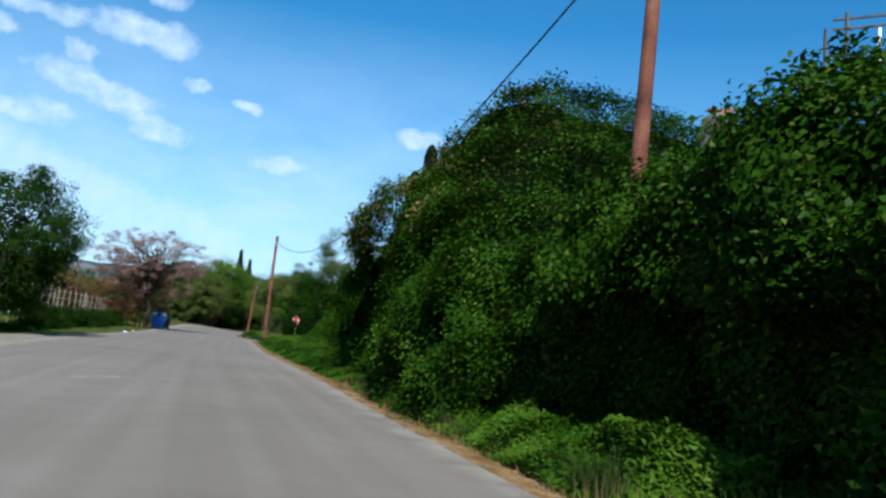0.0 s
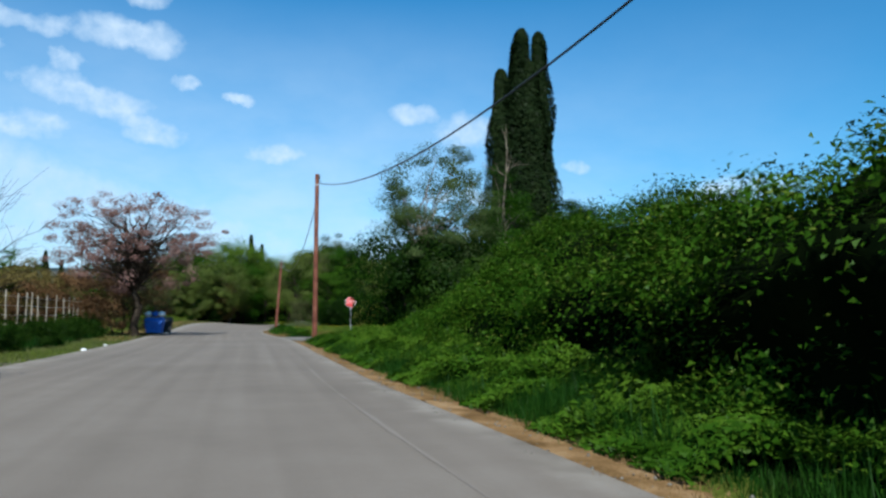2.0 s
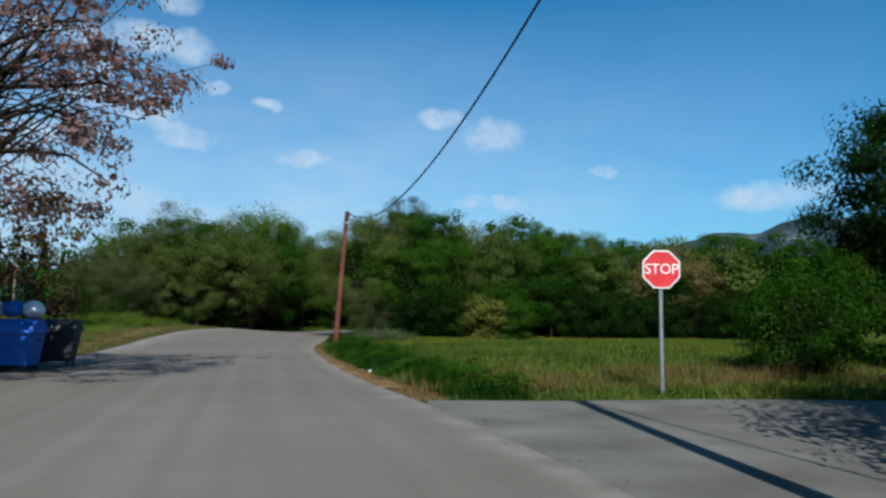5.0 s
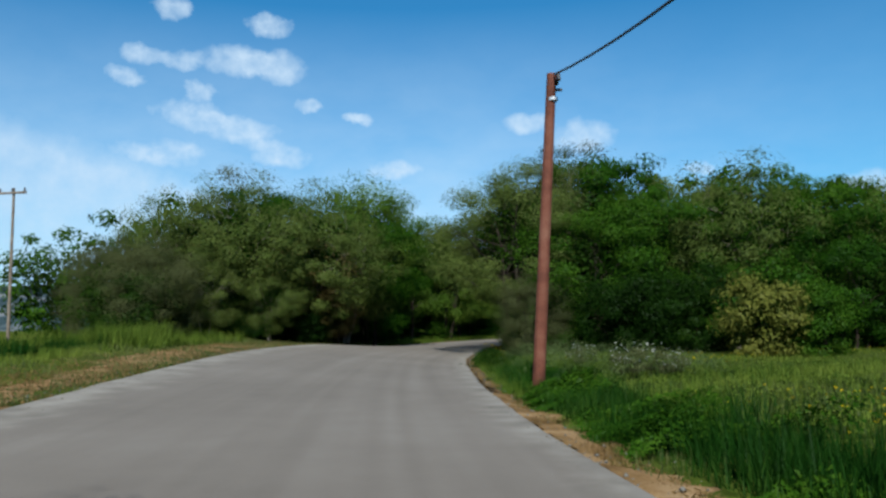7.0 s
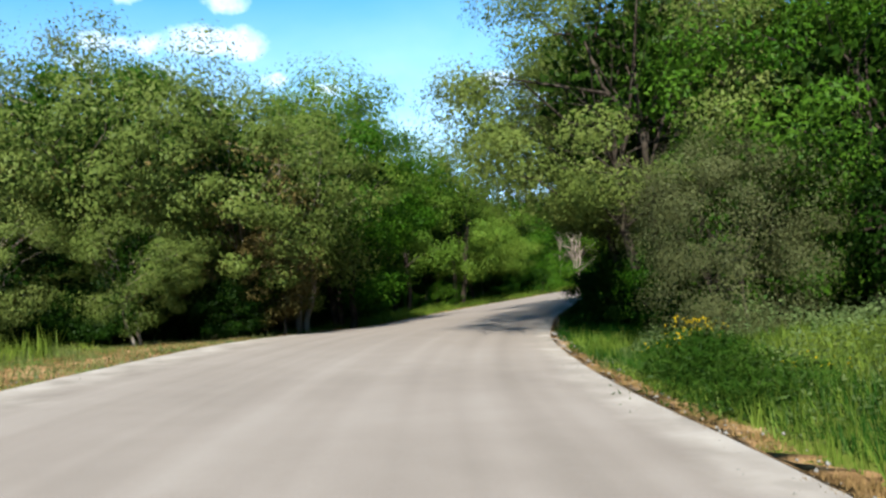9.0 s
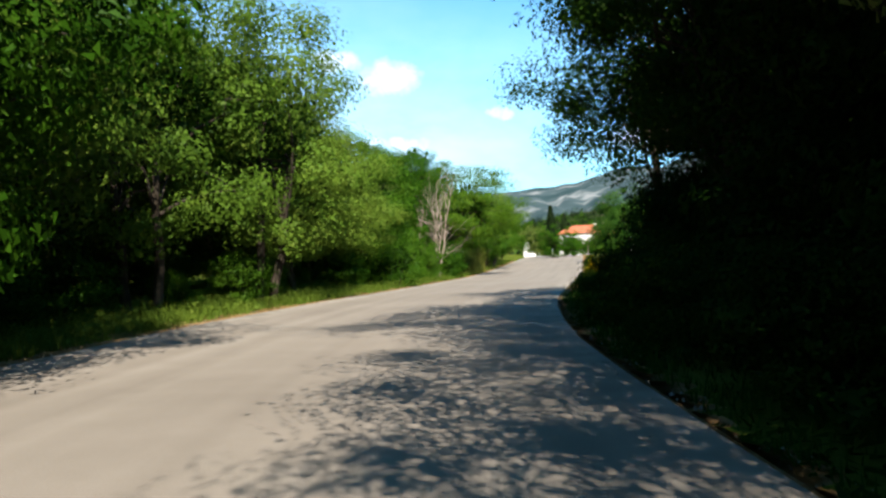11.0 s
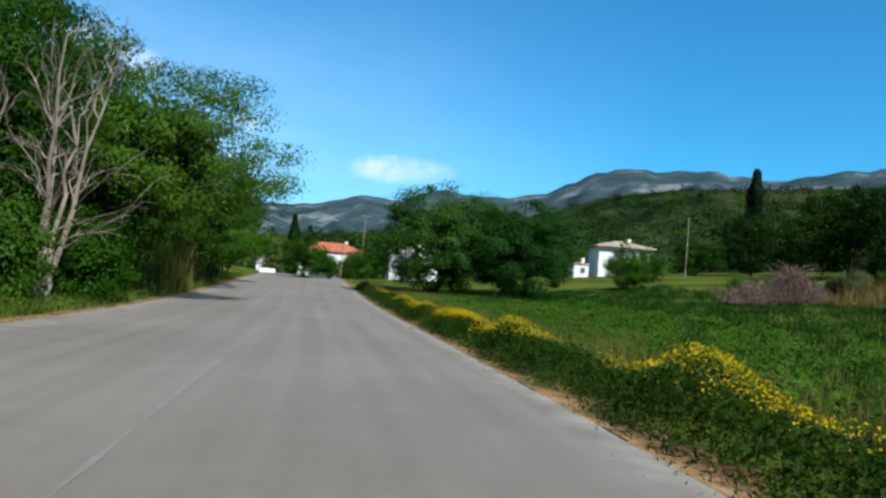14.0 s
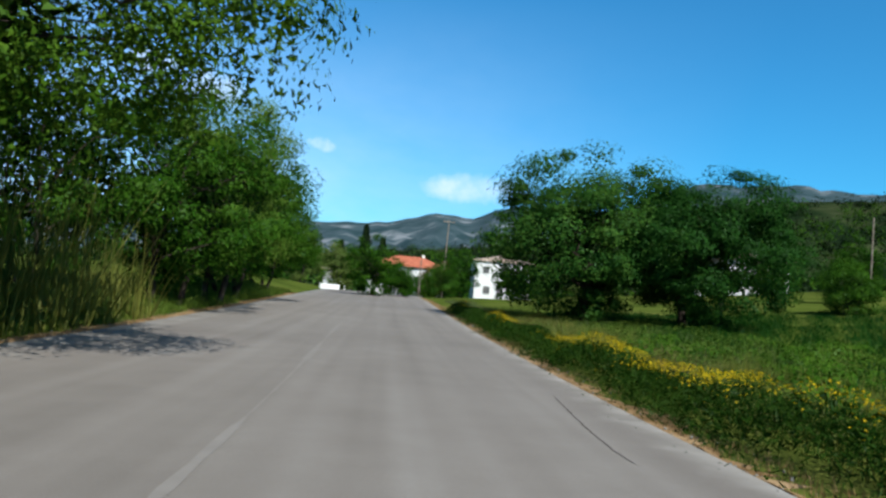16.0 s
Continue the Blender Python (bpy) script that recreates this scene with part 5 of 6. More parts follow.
def weed_band(name, label, n, w0, w1, lo, hi, tall, leaf, seed, mat):
    """Leafy weeds between the road and the bank."""
    rng = np.random.default_rng(seed)
    w = rng.uniform(w0, w1, n)
    lat = right_edge(w) + rng.uniform(lo, hi, n) - np.where(w > 70, np.minimum(0.74 - verge_wide(w), 0.3), 0.0)
    x, y = along(w, lat)
    ok = not_junction(x, y) & (wobble(x, y, 0.85, seed) > -0.15)
    x, y, w, lat = x[ok], y[ok], w[ok], lat[ok]
    n = len(x)
    h = tall * (0.65 + 0.35 * wobble(x, y, 0.5, seed)) * smooth(lo - 0.3, lo + 0.7, lat - right_edge(w))
    z = ground_z(x, y, w, lat) + np.maximum(h, 0.03) * rng.uniform(0.16, 1, n) ** 0.45
    nor = 0.5 * np.stack([np.cos(x * 6), np.sin(y * 6), 0 * x], 1) + [-0.25, -0.2, 0.5]
    lv, lf = leaf_arrays(np.stack([x, y, z], 1), leaf, rng, 0.5, 0.5, nor)
    return tagged(part_of(name, mesh_from(name, lv, lf, mat)), label, "weeds", kind="stuff")


def weed_shade_strip(w0, w1, lo, hi):
    """A near-black strip that paints the shade under the rank weeds beside the verge."""
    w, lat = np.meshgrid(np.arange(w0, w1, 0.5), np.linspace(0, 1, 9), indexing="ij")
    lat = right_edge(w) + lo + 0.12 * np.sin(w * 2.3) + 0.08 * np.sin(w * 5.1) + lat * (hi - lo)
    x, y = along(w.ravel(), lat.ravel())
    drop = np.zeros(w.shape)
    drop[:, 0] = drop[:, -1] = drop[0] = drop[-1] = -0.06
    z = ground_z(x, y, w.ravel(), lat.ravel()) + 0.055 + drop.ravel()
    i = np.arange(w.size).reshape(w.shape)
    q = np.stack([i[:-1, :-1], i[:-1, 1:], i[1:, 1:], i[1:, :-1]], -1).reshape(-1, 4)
    tagged(part_of("soil", mesh_from("soil", np.stack([x, y, z], 1), q, M["bank"], True)), "near-black strip painting the shade under the roadside weeds", "soil", kind="structure")


weed_shade_strip(12, 54, 0.9, 3.0)
weed_shade_strip(66, 76, 0.9, 1.9)


def turf(name, label, n, w_range, lat_of, tall, leaf, seed, mat):
    """Low leafy cover between the grasses: small leaves that lie open to the sky, in humps."""
    rng = np.random.default_rng(seed)
    w = rng.uniform(*w_range, n)
    a, b = lat_of(w)
    lat = a + (b - a) * rng.uniform(0, 1, n)
    x, y = along(w, lat)
    ok = not_junction(x, y) & (wobble(x, y, 1.3, seed) + 0.5 * wobble(x, y, 4.1, seed + 3) > rng.uniform(-1.6, 0.1, n))
    x, y, w, lat = x[ok], y[ok], w[ok], lat[ok]
    h = tall * np.clip(0.6 + 0.35 * wobble(x, y, 0.6, seed), 0.15, 1.3)
    z = ground_z(x, y, w, lat) + h * rng.uniform(0.25, 1.0, len(x))
    lv, lf = leaf_arrays(np.stack([x, y, z], 1), leaf, rng, 1.1, 0.4)
    return tagged(part_of(name, mesh_from(name, lv, lf, mat)), label, "grass", kind="stuff")


# ---------- grass, flowers and weeds ----------
def blades(name, label, w_range, lat_of, density, tall, wide, mat, seed, category="grass", keep=None, clump=0.0):
    """Blades of grass as bent slivers, spread along the road between two offsets from the road's edge."""
    rng = np.random.default_rng(seed)
    n = int(density)
    w = rng.uniform(*w_range, n)
    a, b = lat_of(w)
    lat = a + (b - a) * rng.uniform(0, 1, n)
    x, y = along(w, lat)
    if clump:
        thick = 0.5 + 0.5 * wobble(x, y, clump, seed * 0.7)
        ok = rng.uniform(0, 1, n) < np.clip(thick * 1.2, 0.08, 1)
        w, lat, x, y = w[ok], lat[ok], x[ok], y[ok]
    if keep is not None:
        ok = keep(x, y)
        w, lat, x, y = w[ok], lat[ok], x[ok], y[ok]
    n = len(x)
    z = ground_z(x, y, w, lat)
    h = tall * rng.uniform(0.4, 1.15, n) * np.clip(0.72 + 0.3 * wobble(x, y, 1.7, seed) + 0.34 * wobble(x, y, 0.45, seed + 2), 0.2, 1.5)
    ang = rng.uniform(0, 2 * np.pi, n)
    side = np.stack([np.cos(ang), np.sin(ang), 0 * ang], 1) * (wide * rng.uniform(0.6, 1.4, n))[:, None]
    bend = np.stack([-np.sin(ang), np.cos(ang), 0 * ang], 1) * (h * rng.normal(size=n) * 0.5)[:, None]
    p = np.stack([x, y, z - 0.02], 1)
    v = np.stack([p - side * 0.5, p + side * 0.5, p + bend + np.stack([0 * h, 0 * h, h], 1)], 1)
    return tagged(part_of(name, mesh_from(name, v.reshape(-1, 3), np.arange(3 * n).reshape(n, 3), mat)), label, category, kind="stuff")


def not_junction(x, y):
    return ~((y - 0.072 * (x + 13) > 56.2) & (y - 0.072 * (x + 13) < 63.8) & (x > -16))


E_ = lambda lo, hi: (lambda w: (right_edge(w) + lo, right_edge(w) + hi))
W_ = lambda lo, hi: (lambda w: (left_edge(w) - lo, left_edge(w) - hi))
blades("verge_grass", "tall green grass on the verge", (2, 56), E_(0.65, 1.7), 34000, 0.32, 0.015, M["grassdeep"], 1, keep=not_junction)
blades("verge_grass", "short green grass creeping over the dry verge", (2, 104), E_(0.35, 1.2), 20000, 0.13, 0.012, M["grass"], 46, keep=not_junction, clump=0.8)
blades("verge_grass", "short yellowish grass of the western verge", (28, 68), W_(0.25, 2.7), 22000, 0.10, 0.016, M["leaf_lime"], 47)
blades("verge_grass", "long soft grass below the bank", (23, 56), E_(0.8, 3.4), 34000, 0.5, 0.015, M["grassdeep"], 42, keep=not_junction)
blades("verge_grass", "pale yellow green grass inside the bend", (84, 105), E_(0.45, 5.5), 30000, 0.30, 0.014, M["leaf_lime"], 43)
blades("dry_grass", "dry straw along the mouth of the side road", (63.6, 66.5), E_(0.5, 12), 9000, 0.3, 0.016, M["straw"], 44, keep=not_junction)
blades("verge_grass", "green grass beside the road before the bend", (61, 102), E_(0.7, 2.0), 30000, 0.36, 0.014, M["grassdeep"], 2, keep=not_junction)
blades("dry_grass", "straw coloured grass at the road's edge", (2, 102), lambda w: (right_edge(w) + 0.05, right_edge(w) + verge_wide(w)), 120000, 0.10, 0.013, M["straw"], 3, keep=not_junction, clump=1.5)
blades("meadow_grass", "green meadow grass inside the bend", (61, 100), E_(1.8, 22), 110000, 0.17, 0.024, M["grass"], 4, keep=not_junction)
blades("meadow_grass", "darker tufts in the meadow", (61, 92), E_(1.6, 12), 26000, 0.24, 0.020, M["grassdeep"], 24, keep=not_junction, clump=1.9)
blades("meadow_flowers", "yellow flowering weeds in the meadow", (62, 98), E_(3.0, 22), 9000, 0.30, 0.016, M["leaf_yellow"], 5, keep=not_junction, clump=3.0)
blades("meadow_grass", "yellow green patches in the meadow", (61, 100), E_(1.7, 22), 150000, 0.22, 0.024, M["leaf_lime"], 25, keep=not_junction, clump=2.3)
blades("field_grass", "taller yellowish tufts in the field", (138, 195), E_(2.2, 8), 12000, 0.45, 0.016, M["grass"], 26, clump=2.0)
blades("rough_grass", "rough brownish grass and weeds at the end of the field", (156, 194), E_(27, 44), 26000, 0.75, 0.05, M["leaf_brown"], 49, clump=1.7)
blades("reeds", "pale dry canes at the end of the field", (166, 184), E_(31, 40), 2600, 1.5, 0.06, M["straw"], 30, "reeds", clump=2.0)
blades("verge_grass", "green grass under the roadside trees", (100, 133), E_(0.3, 4.0), 17050, 0.3, 0.025, M["grassdeep"], 6)
blades("field_grass", "lush green grass of the field", (126, 200), E_(1.8, 28), 170000, 0.34, 0.03, M["grassdeep"], 7)
blades("field_grass", "dry seeding grass in the field", (138, 190), E_(2.0, 4.2), 9000, 0.46, 0.012, M["straw"], 8, clump=1.6)
blades("verge_grass", "rough green grass at the foot of the field", (124, 215), E_(1.7, 3.4), 37200, 0.34, 0.02, M["grass"], 9)
blades("dry_grass", "dry grass edging the straight road", (124, 215), E_(0.1, 0.8), 12400, 0.13, 0.014, M["straw"], 10)
blades("verge_grass", "grass on the western verge", (40, 112), W_(0.5, 6.0), 34000, 0.22, 0.024, M["grass"], 11)
blades("dry_grass", "dry grass along the western track", (58, 112), W_(0.3, 3.4), 13950, 0.12, 0.016, M["straw"], 12)
blades("verge_grass", "grass below the western trees", (112, 205), W_(0.7, 3.8), 44000, 0.40, 0.026, M["leaf_lime"], 13)
blades("dry_grass", "dry pale grass at the western road edge", (108, 205), W_(0.2, 1.4), 40000, 0.13, 0.018, M["straw"], 14)
blades("meadow_grass", "grass of the western meadow", (66, 108), W_(5.5, 18), 27900, 0.30, 0.035, M["leaf_lime"], 15)
blades("verge_weeds", "dark weeds below the fence", (30, 66), W_(2.5, 4.6), 12000, 0.5, 0.04, M["grassdeep"], 16)
blades("verge_grass", "tall dark grass where the meadow meets the verge", (60, 92), E_(0.9, 1.9), 20000, 0.5, 0.014, M["grassdeep"], 34, keep=not_junction)
blades("verge_grass", "rank dark grass along the western track", (78, 103), W_(4.5, 5.5), 12000, 0.6, 0.025, M["grassdeep"], 35, clump=1.2)
blades("meadow_grass", "fresh yellow green grass of the western meadow", (66, 106), W_(3.4, 16), 80000, 0.26, 0.026, M["leaf_lime"], 36)
blades("meadow_grass", "tall yellow green weeds before the western wood", (95, 104), W_(2.8, 6.8), 14000, 0.75, 0.028, M["leaf_lime"], 37, clump=1.6)
blades("reeds", "tall pale canes beside the western trees", (168, 177), W_(0.6, 2.0), 700, 3.0, 0.04, M["leaf_yellow"], 17, "reeds")


weed_band("roadside_weeds", "bright green weeds at the foot of the bank", 68000, 2, 54, 0.5, 1.7, 0.58, 0.085, 31, M["bramble"])
weed_band("roadside_weeds", "fresh green weeds in front of the hollow", 30000, 2.5, 11, 0.55, 1.7, 0.8, 0.075, 45, M["bramble"])
weed_band("roadside_weeds", "rank leafy weeds between the verge and the bank", 64000, 24, 55, 0.9, 3.3, 0.66, 0.085, 41, M["bramble"])
weed_band("roadside_weeds", "leafy green weeds beside the meadow", 76000, 62, 90, 0.62, 2.0, 0.52, 0.055, 32, M["bramble"])
weed_band("roadside_weeds", "bluish green weeds with pale tops inside the bend", 30000, 84, 104, 0.9, 5.0, 0.7, 0.05, 48, M["leaf_weed"])
weed_band("field_weeds", "broad leaved weeds in the green field", 60000, 136, 178, 2.0, 13.0, 0.5, 0.10, 50, M["bramble"])
# leaf_dark here paints the shade the roadside trees throw on the verge
weed_band("roadside_weeds", "weeds under the roadside trees with shade put into their dark leaves", 26000, 108, 139, 0.5, 5.0, 0.5, 0.11, 33, M["leaf_dark"])


turf("meadow_grass", "low bright yellow green growth of the meadow", 150000, (61, 100), E_(1.9, 24), 0.22, 0.055, 51, M["leaf_lime"])
turf("meadow_grass", "low bright yellow green growth of the western meadow", 60000, (62, 106), W_(2.8, 16), 0.22, 0.06, 52, M["leaf_lime"])
turf("dry_grass", "flattened straw on the eastern verge", 30000, (2, 104), lambda w: (right_edge(w) + 0.02, right_edge(w) + verge_wide(w)), 0.05, 0.05, 53, M["straw"])
turf("verge_grass", "short yellow green grass beside the western track", 20000, (62, 110), W_(0.45, 1.7), 0.08, 0.05, 55, M["grass"])
turf("verge_grass", "low yellow green growth below the western trees", 80000, (118, 205), W_(0.75, 3.6), 0.5, 0.08, 56, M["leaf_lime"])
turf("field_grass", "yellow green growth along the field's edge", 60000, (136, 195), E_(2.2, 10), 0.42, 0.07, 57, M["leaf_lime"])
turf("dry_grass", "flattened straw on the western track", 24000, (60, 112), W_(0.3, 2.6), 0.05, 0.06, 54, M["straw"])


def flower_heads(name, label, n, w0, w1, lo, hi, tall, seed):
    """Small flower heads scattered in drifts just above the grass."""
    rng = np.random.default_rng(seed)
    w = rng.uniform(w0, w1, n)
    lat = right_edge(w) + rng.uniform(lo, hi, n)
    x, y = along(w, lat)
    ok = not_junction(x, y) & (wobble(x, y, 2.4, seed) > 0.35 + 0.8 * rng.uniform(size=n))
    x, y, w, lat = x[ok], y[ok], w[ok], lat[ok]
    z = ground_z(x, y, w, lat) + tall * rng.uniform(0.6, 1.1, len(x))
    fv, ff = leaf_arrays(np.stack([x, y, z], 1), 0.03, rng, 1.5, 0.9)
    tagged(part_of(name, mesh_from(name, fv, ff, M["flower"])), label, "flowers", kind="stuff")


flower_heads("yellow_flowers", "small yellow flowers scattered over the meadow", 16000, 64, 97, 1.8, 20, 0.26, 27)


def flower_hedge(name, label, w0, w1, n, seed, bloom=0.1):
    """A low dense ribbon of weeds along the field's edge."""
    rng = np.random.default_rng(seed)
    w = rng.uniform(w0, w1, n)
    lat = right_edge(w) + 1.02 + rng.normal(size=n) * 0.34 + 0.14 * np.sin(w * 0.9)
    x, y = along(w, lat)
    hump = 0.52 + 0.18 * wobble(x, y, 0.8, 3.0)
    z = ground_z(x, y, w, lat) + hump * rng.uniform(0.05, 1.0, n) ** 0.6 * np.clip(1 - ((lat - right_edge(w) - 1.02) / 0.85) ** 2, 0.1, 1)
    # leaf_dark puts the shade of the road-facing side into the weeds' colour
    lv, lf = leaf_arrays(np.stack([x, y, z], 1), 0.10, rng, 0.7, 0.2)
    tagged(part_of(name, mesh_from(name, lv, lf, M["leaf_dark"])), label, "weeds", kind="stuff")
    k = int(0.7 * n)
    w = rng.uniform(w0, w1, k)
    lat = right_edge(w) + 1.08 + rng.normal(size=k) * 0.2
    x, y = along(w, lat)
    ok = 0.65 * wobble(x, y, 1.6, 1.0) + 0.9 * np.exp(-((w - 159) / 11.0) ** 2) > bloom + 1.5 * rng.uniform(size=k)
    x, y, w, lat = x[ok], y[ok], w[ok], lat[ok]
    z = ground_z(x, y, w, lat) + (0.56 + 0.18 * wobble(x, y, 0.8, 3.0)) * np.clip(1 - ((lat - right_edge(w) - 1.02) / 0.95) ** 2, 0.2, 1) + rng.uniform(0, 0.09, len(x))
    fv, ff = leaf_arrays(np.stack([x, y, z], 1), 0.026, rng, 1.5, 0.9)
    tagged(part_of("yellow_flowers", mesh_from("yellow_flowers", fv, ff, M["flower"])), "yellow flowers on the weeds along the field", "flowers", kind="stuff")


blades("dry_grass", "yellowish grass tops above the weedy edge", (137, 196), E_(1.8, 4.2), 30000, 0.55, 0.013, M["leaf_yellow"], 28)
blades("dry_grass", "yellowish grass among the weeds at the road's edge", (140, 196), E_(1.2, 2.2), 22000, 0.5, 0.013, M["leaf_yellow"], 58, clump=1.1)
blades("verge_grass", "rough yellow green grass at the foot of the brambles", (2, 17), E_(0.6, 1.9), 22000, 0.42, 0.014, M["grass"], 59, clump=0.7)
blades("dry_grass", "dry stalks standing at the foot of the brambles", (2, 17), E_(0.45, 1.3), 6000, 0.34, 0.011, M["straw"], 60, clump=0.7)
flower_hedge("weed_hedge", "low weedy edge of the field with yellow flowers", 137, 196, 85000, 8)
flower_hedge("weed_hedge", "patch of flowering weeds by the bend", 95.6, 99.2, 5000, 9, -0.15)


# far scrub on the hillside: clumps of leaves as one mass
def far_woods(name, label, n, bearings, dist, seed, size, mat):
    rng = np.random.default_rng(seed)
    b, r = np.radians(rng.uniform(*bearings, n)), rng.uniform(*dist, n)
    cx, cy = -15 - np.sin(b) * r, 145 + np.cos(b) * r
    hb = np.degrees(b)
    crest = np.interp(-hb, [-30, -5, 10, 16, 22, 28, 34, 38, 44, 50, 56, 70], [1.5, 1.8, 2.6, 3.6, 4.3, 5.2, 6.6, 8.0, 8.9, 9.0, 9.2, 9.0])
    u = np.clip((r - 190) / 370, 0, 1)
    z = np.tan(np.radians(crest)) * 560 * u**1.15
    k = 60
    s = size * rng.uniform(0.6, 1.5, n)
    at = np.repeat(np.stack([cx, cy, z + s * 0.5], 1), k, 0) + rng.normal(size=(n * k, 3)) * np.repeat(s, k)[:, None] * [0.5, 0.5, 0.36]
    lv, lf = leaf_arrays(at, size * 0.32, rng, 0.6, 0.7)
    return tagged(part_of(name, mesh_from(name, lv, lf, mat)), label, "woods", kind="stuff")


far_woods("far_woods", "far olive trees on the hillside", 900, (-62, 4), (190, 540), 1, 3.4, M["bramble"])
far_woods("far_woods", "far dark trees on the hillside", 700, (-62, 4), (200, 555), 2, 3.8, M["leaf_cypress"])


# tall spindly weeds at the edge of the shade
tall_weed = tree("tall_weed", "tall dark weed with spindly stems on the verge", 81, 1.5, 0.42, 0.3, 16, 5, 0.075, M["leaf_dark"], M["bark"], 0.014, 0.16, 6, 3, twigs=10, category="weed")
for k, (x, y, s) in enumerate([(-16.0, 131.6, 1.0), (-15.4, 132.4, 0.85), (-14.6, 132.2, 0.95), (-15.0, 133.6, 0.9), (-14.0, 131.6, 1.0)]):
    m = stand(tall_weed, x, y, 50 * k, s)
    weed = tall_weed if k == 0 else copy_thing(tall_weed, m)
    if k == 0:
        first = m
    tagged(weed, group="tall weeds on the verge")
tall_weed.matrix_basis = first


# white flowering weeds standing in the meadow inside the bend
def flowering_weed(seed):
    plant_ = tree("flowering_weed", "waist high grey green weed with small white flowers", seed, 1.05, 0.5, 0.15, 34, 26, 0.05, M["leaf_grey"], M["bark"], 0.014, 0.15, 7, 4, twigs=12, category="weed")
    rng = np.random.default_rng(seed)
    n = 30
    a, r, h = rng.uniform(0, 6.28, n), 0.55 * rng.uniform(0, 1, n) ** 0.5, rng.uniform(0.55, 1.12, n)
    at = np.stack([np.cos(a) * r, np.sin(a) * r, h], 1)
    fv, ff = leaf_arrays(np.repeat(at, 4, 0) + rng.normal(size=(4 * n, 3)) * 0.014, 0.05, rng, 0.8, 0.85)
    part_of("blossom", mesh_from("blossom", fv, ff, M["whiteflower"]), plant_, "small white flowers")
    return plant_


white_weed = flowering_weed(83)
for k, (x, y, sc_) in enumerate([(-17.4, 86.4, 0.72), (-17.0, 86.7, 0.68), (-16.7, 86.3, 0.6), (-17.5, 87.1, 0.55), (-18.3, 91.0, 0.6), (-18.0, 91.5, 0.55), (-16.4, 87.2, 0.5)]):
    m = stand(white_weed, x, y, 80 * k, sc_)
    weed = white_weed if k == 0 else copy_thing(white_weed, m)
    if k == 0:
        first = m
    tagged(weed, group="white flowering weeds in the meadow")
white_weed.matrix_basis = first

# ---------- poles and wires ----------
def pole(name, label, base, top, r0=0.12, r1=0.09, arm=False, bracket=True, wood="polewood"):
    root = tagged(new(name), label, "utility pole")
    b, t = Vector(base), Vector(top)
    line = [tuple(b + (t - b) * u) for u in (0, 0.25, 0.5, 0.75, 1)]
    v, f = tube_arrays(line, np.linspace(r0, r1, 5), 12)
    bm = bmesh.new()
    vs = [bm.verts.new(p) for p in v]
    for q in f:
        bm.faces.new([vs[k] for k in q])
    bm.faces.new(vs[-12:])
    part("shaft", bm, M[wood], root, smooth_shade=False)
    if bracket:
        bm = bmesh.new()
        box(bm, (0.05, 0.30, 0.05), (t.x + 0.10, t.y - 0.05, t.z - 0.18), None, 0.008)
        box(bm, (0.26, 0.05, 0.05), (t.x + 0.06, t.y, t.z - 0.32), None, 0.008)
        part("bracket", bm, M["darkmetal"], root, "dark iron cable bracket")
        bm = bmesh.new()
        bmesh.ops.create_cone(bm, cap_ends=True, segments=10, radius1=0.05, radius2=0.035, depth=0.14, matrix=Matrix.Translation((t.x + 0.12, t.y - 0.18, t.z - 0.12)))
        part("insulator", bm, M["darkmetal"], root)
        bm = bmesh.new()
        bmesh.ops.create_cone(bm, cap_ends=True, segments=12, radius1=r1 * 1.12, radius2=r1 * 1.1, depth=0.06, matrix=Matrix.Translation(t - Vector((0, 0, 0.5))))
        part("band", bm, M["steel"], root)
    if arm:
        bm = bmesh.new()
        box(bm, (1.5, 0.10, 0.10), (t.x, t.y - 0.1, t.z - 0.25), None, 0.01)
        part("crossarm", bm, M[wood], root)
        for k in (-0.65, 0.0, 0.65):
            bm = bmesh.new()
            bmesh.ops.create_cone(bm, cap_ends=True, segments=10, radius1=0.06, radius2=0.04, depth=0.18, matrix=Matrix.Translation((t.x + k, t.y - 0.1, t.z - 0.11)))
            part("insulator", bm, M["darkmetal"], root)
    return root


def wire(name, a, b, sag, r=0.016):
    u = np.linspace(0, 1, 28)
    a, b = np.array(a, float), np.array(b, float)
    p = a + (b - a) * u[:, None]
    p[:, 2] -= sag * 4 * u * (1 - u)
    ob = part_of(name, mesh_from(name, *tube_arrays(p, np.full(28, r), 6), M["cable"], True))
    return tagged(ob, "black overhead cable hanging between the poles", "cable")


P1, P2, P3 = (2.86, 10.15, 7.9), (-11.1, 55.2, 7.8), (-18.75, 85.3, 5.9)
pole("utility_pole", "brown wooden pole rising behind the bramble hedge", (2.72, 10.14, 1.0), P1, 0.125, 0.10)
pole("utility_pole", "reddish brown wooden pole on the grass verge", (-11.12, 55.22, -0.2), P2)
pole("utility_pole", "leaning reddish wooden pole at the meadow's edge", (-19.2, 85.55, -0.2), P3)
wire("overhead_cable", (P1[0] - 0.1, P1[1], P1[2] - 0.15), (P2[0] + 0.12, P2[1] - 0.18, P2[2] - 0.45), 2.45, 0.02)
wire("overhead_cable", (P2[0] + 0.1, P2[1], P2[2] - 0.8), (P3[0] + 0.05, P3[1] - 0.1, P3[2] - 0.05), 2.0, 0.02)
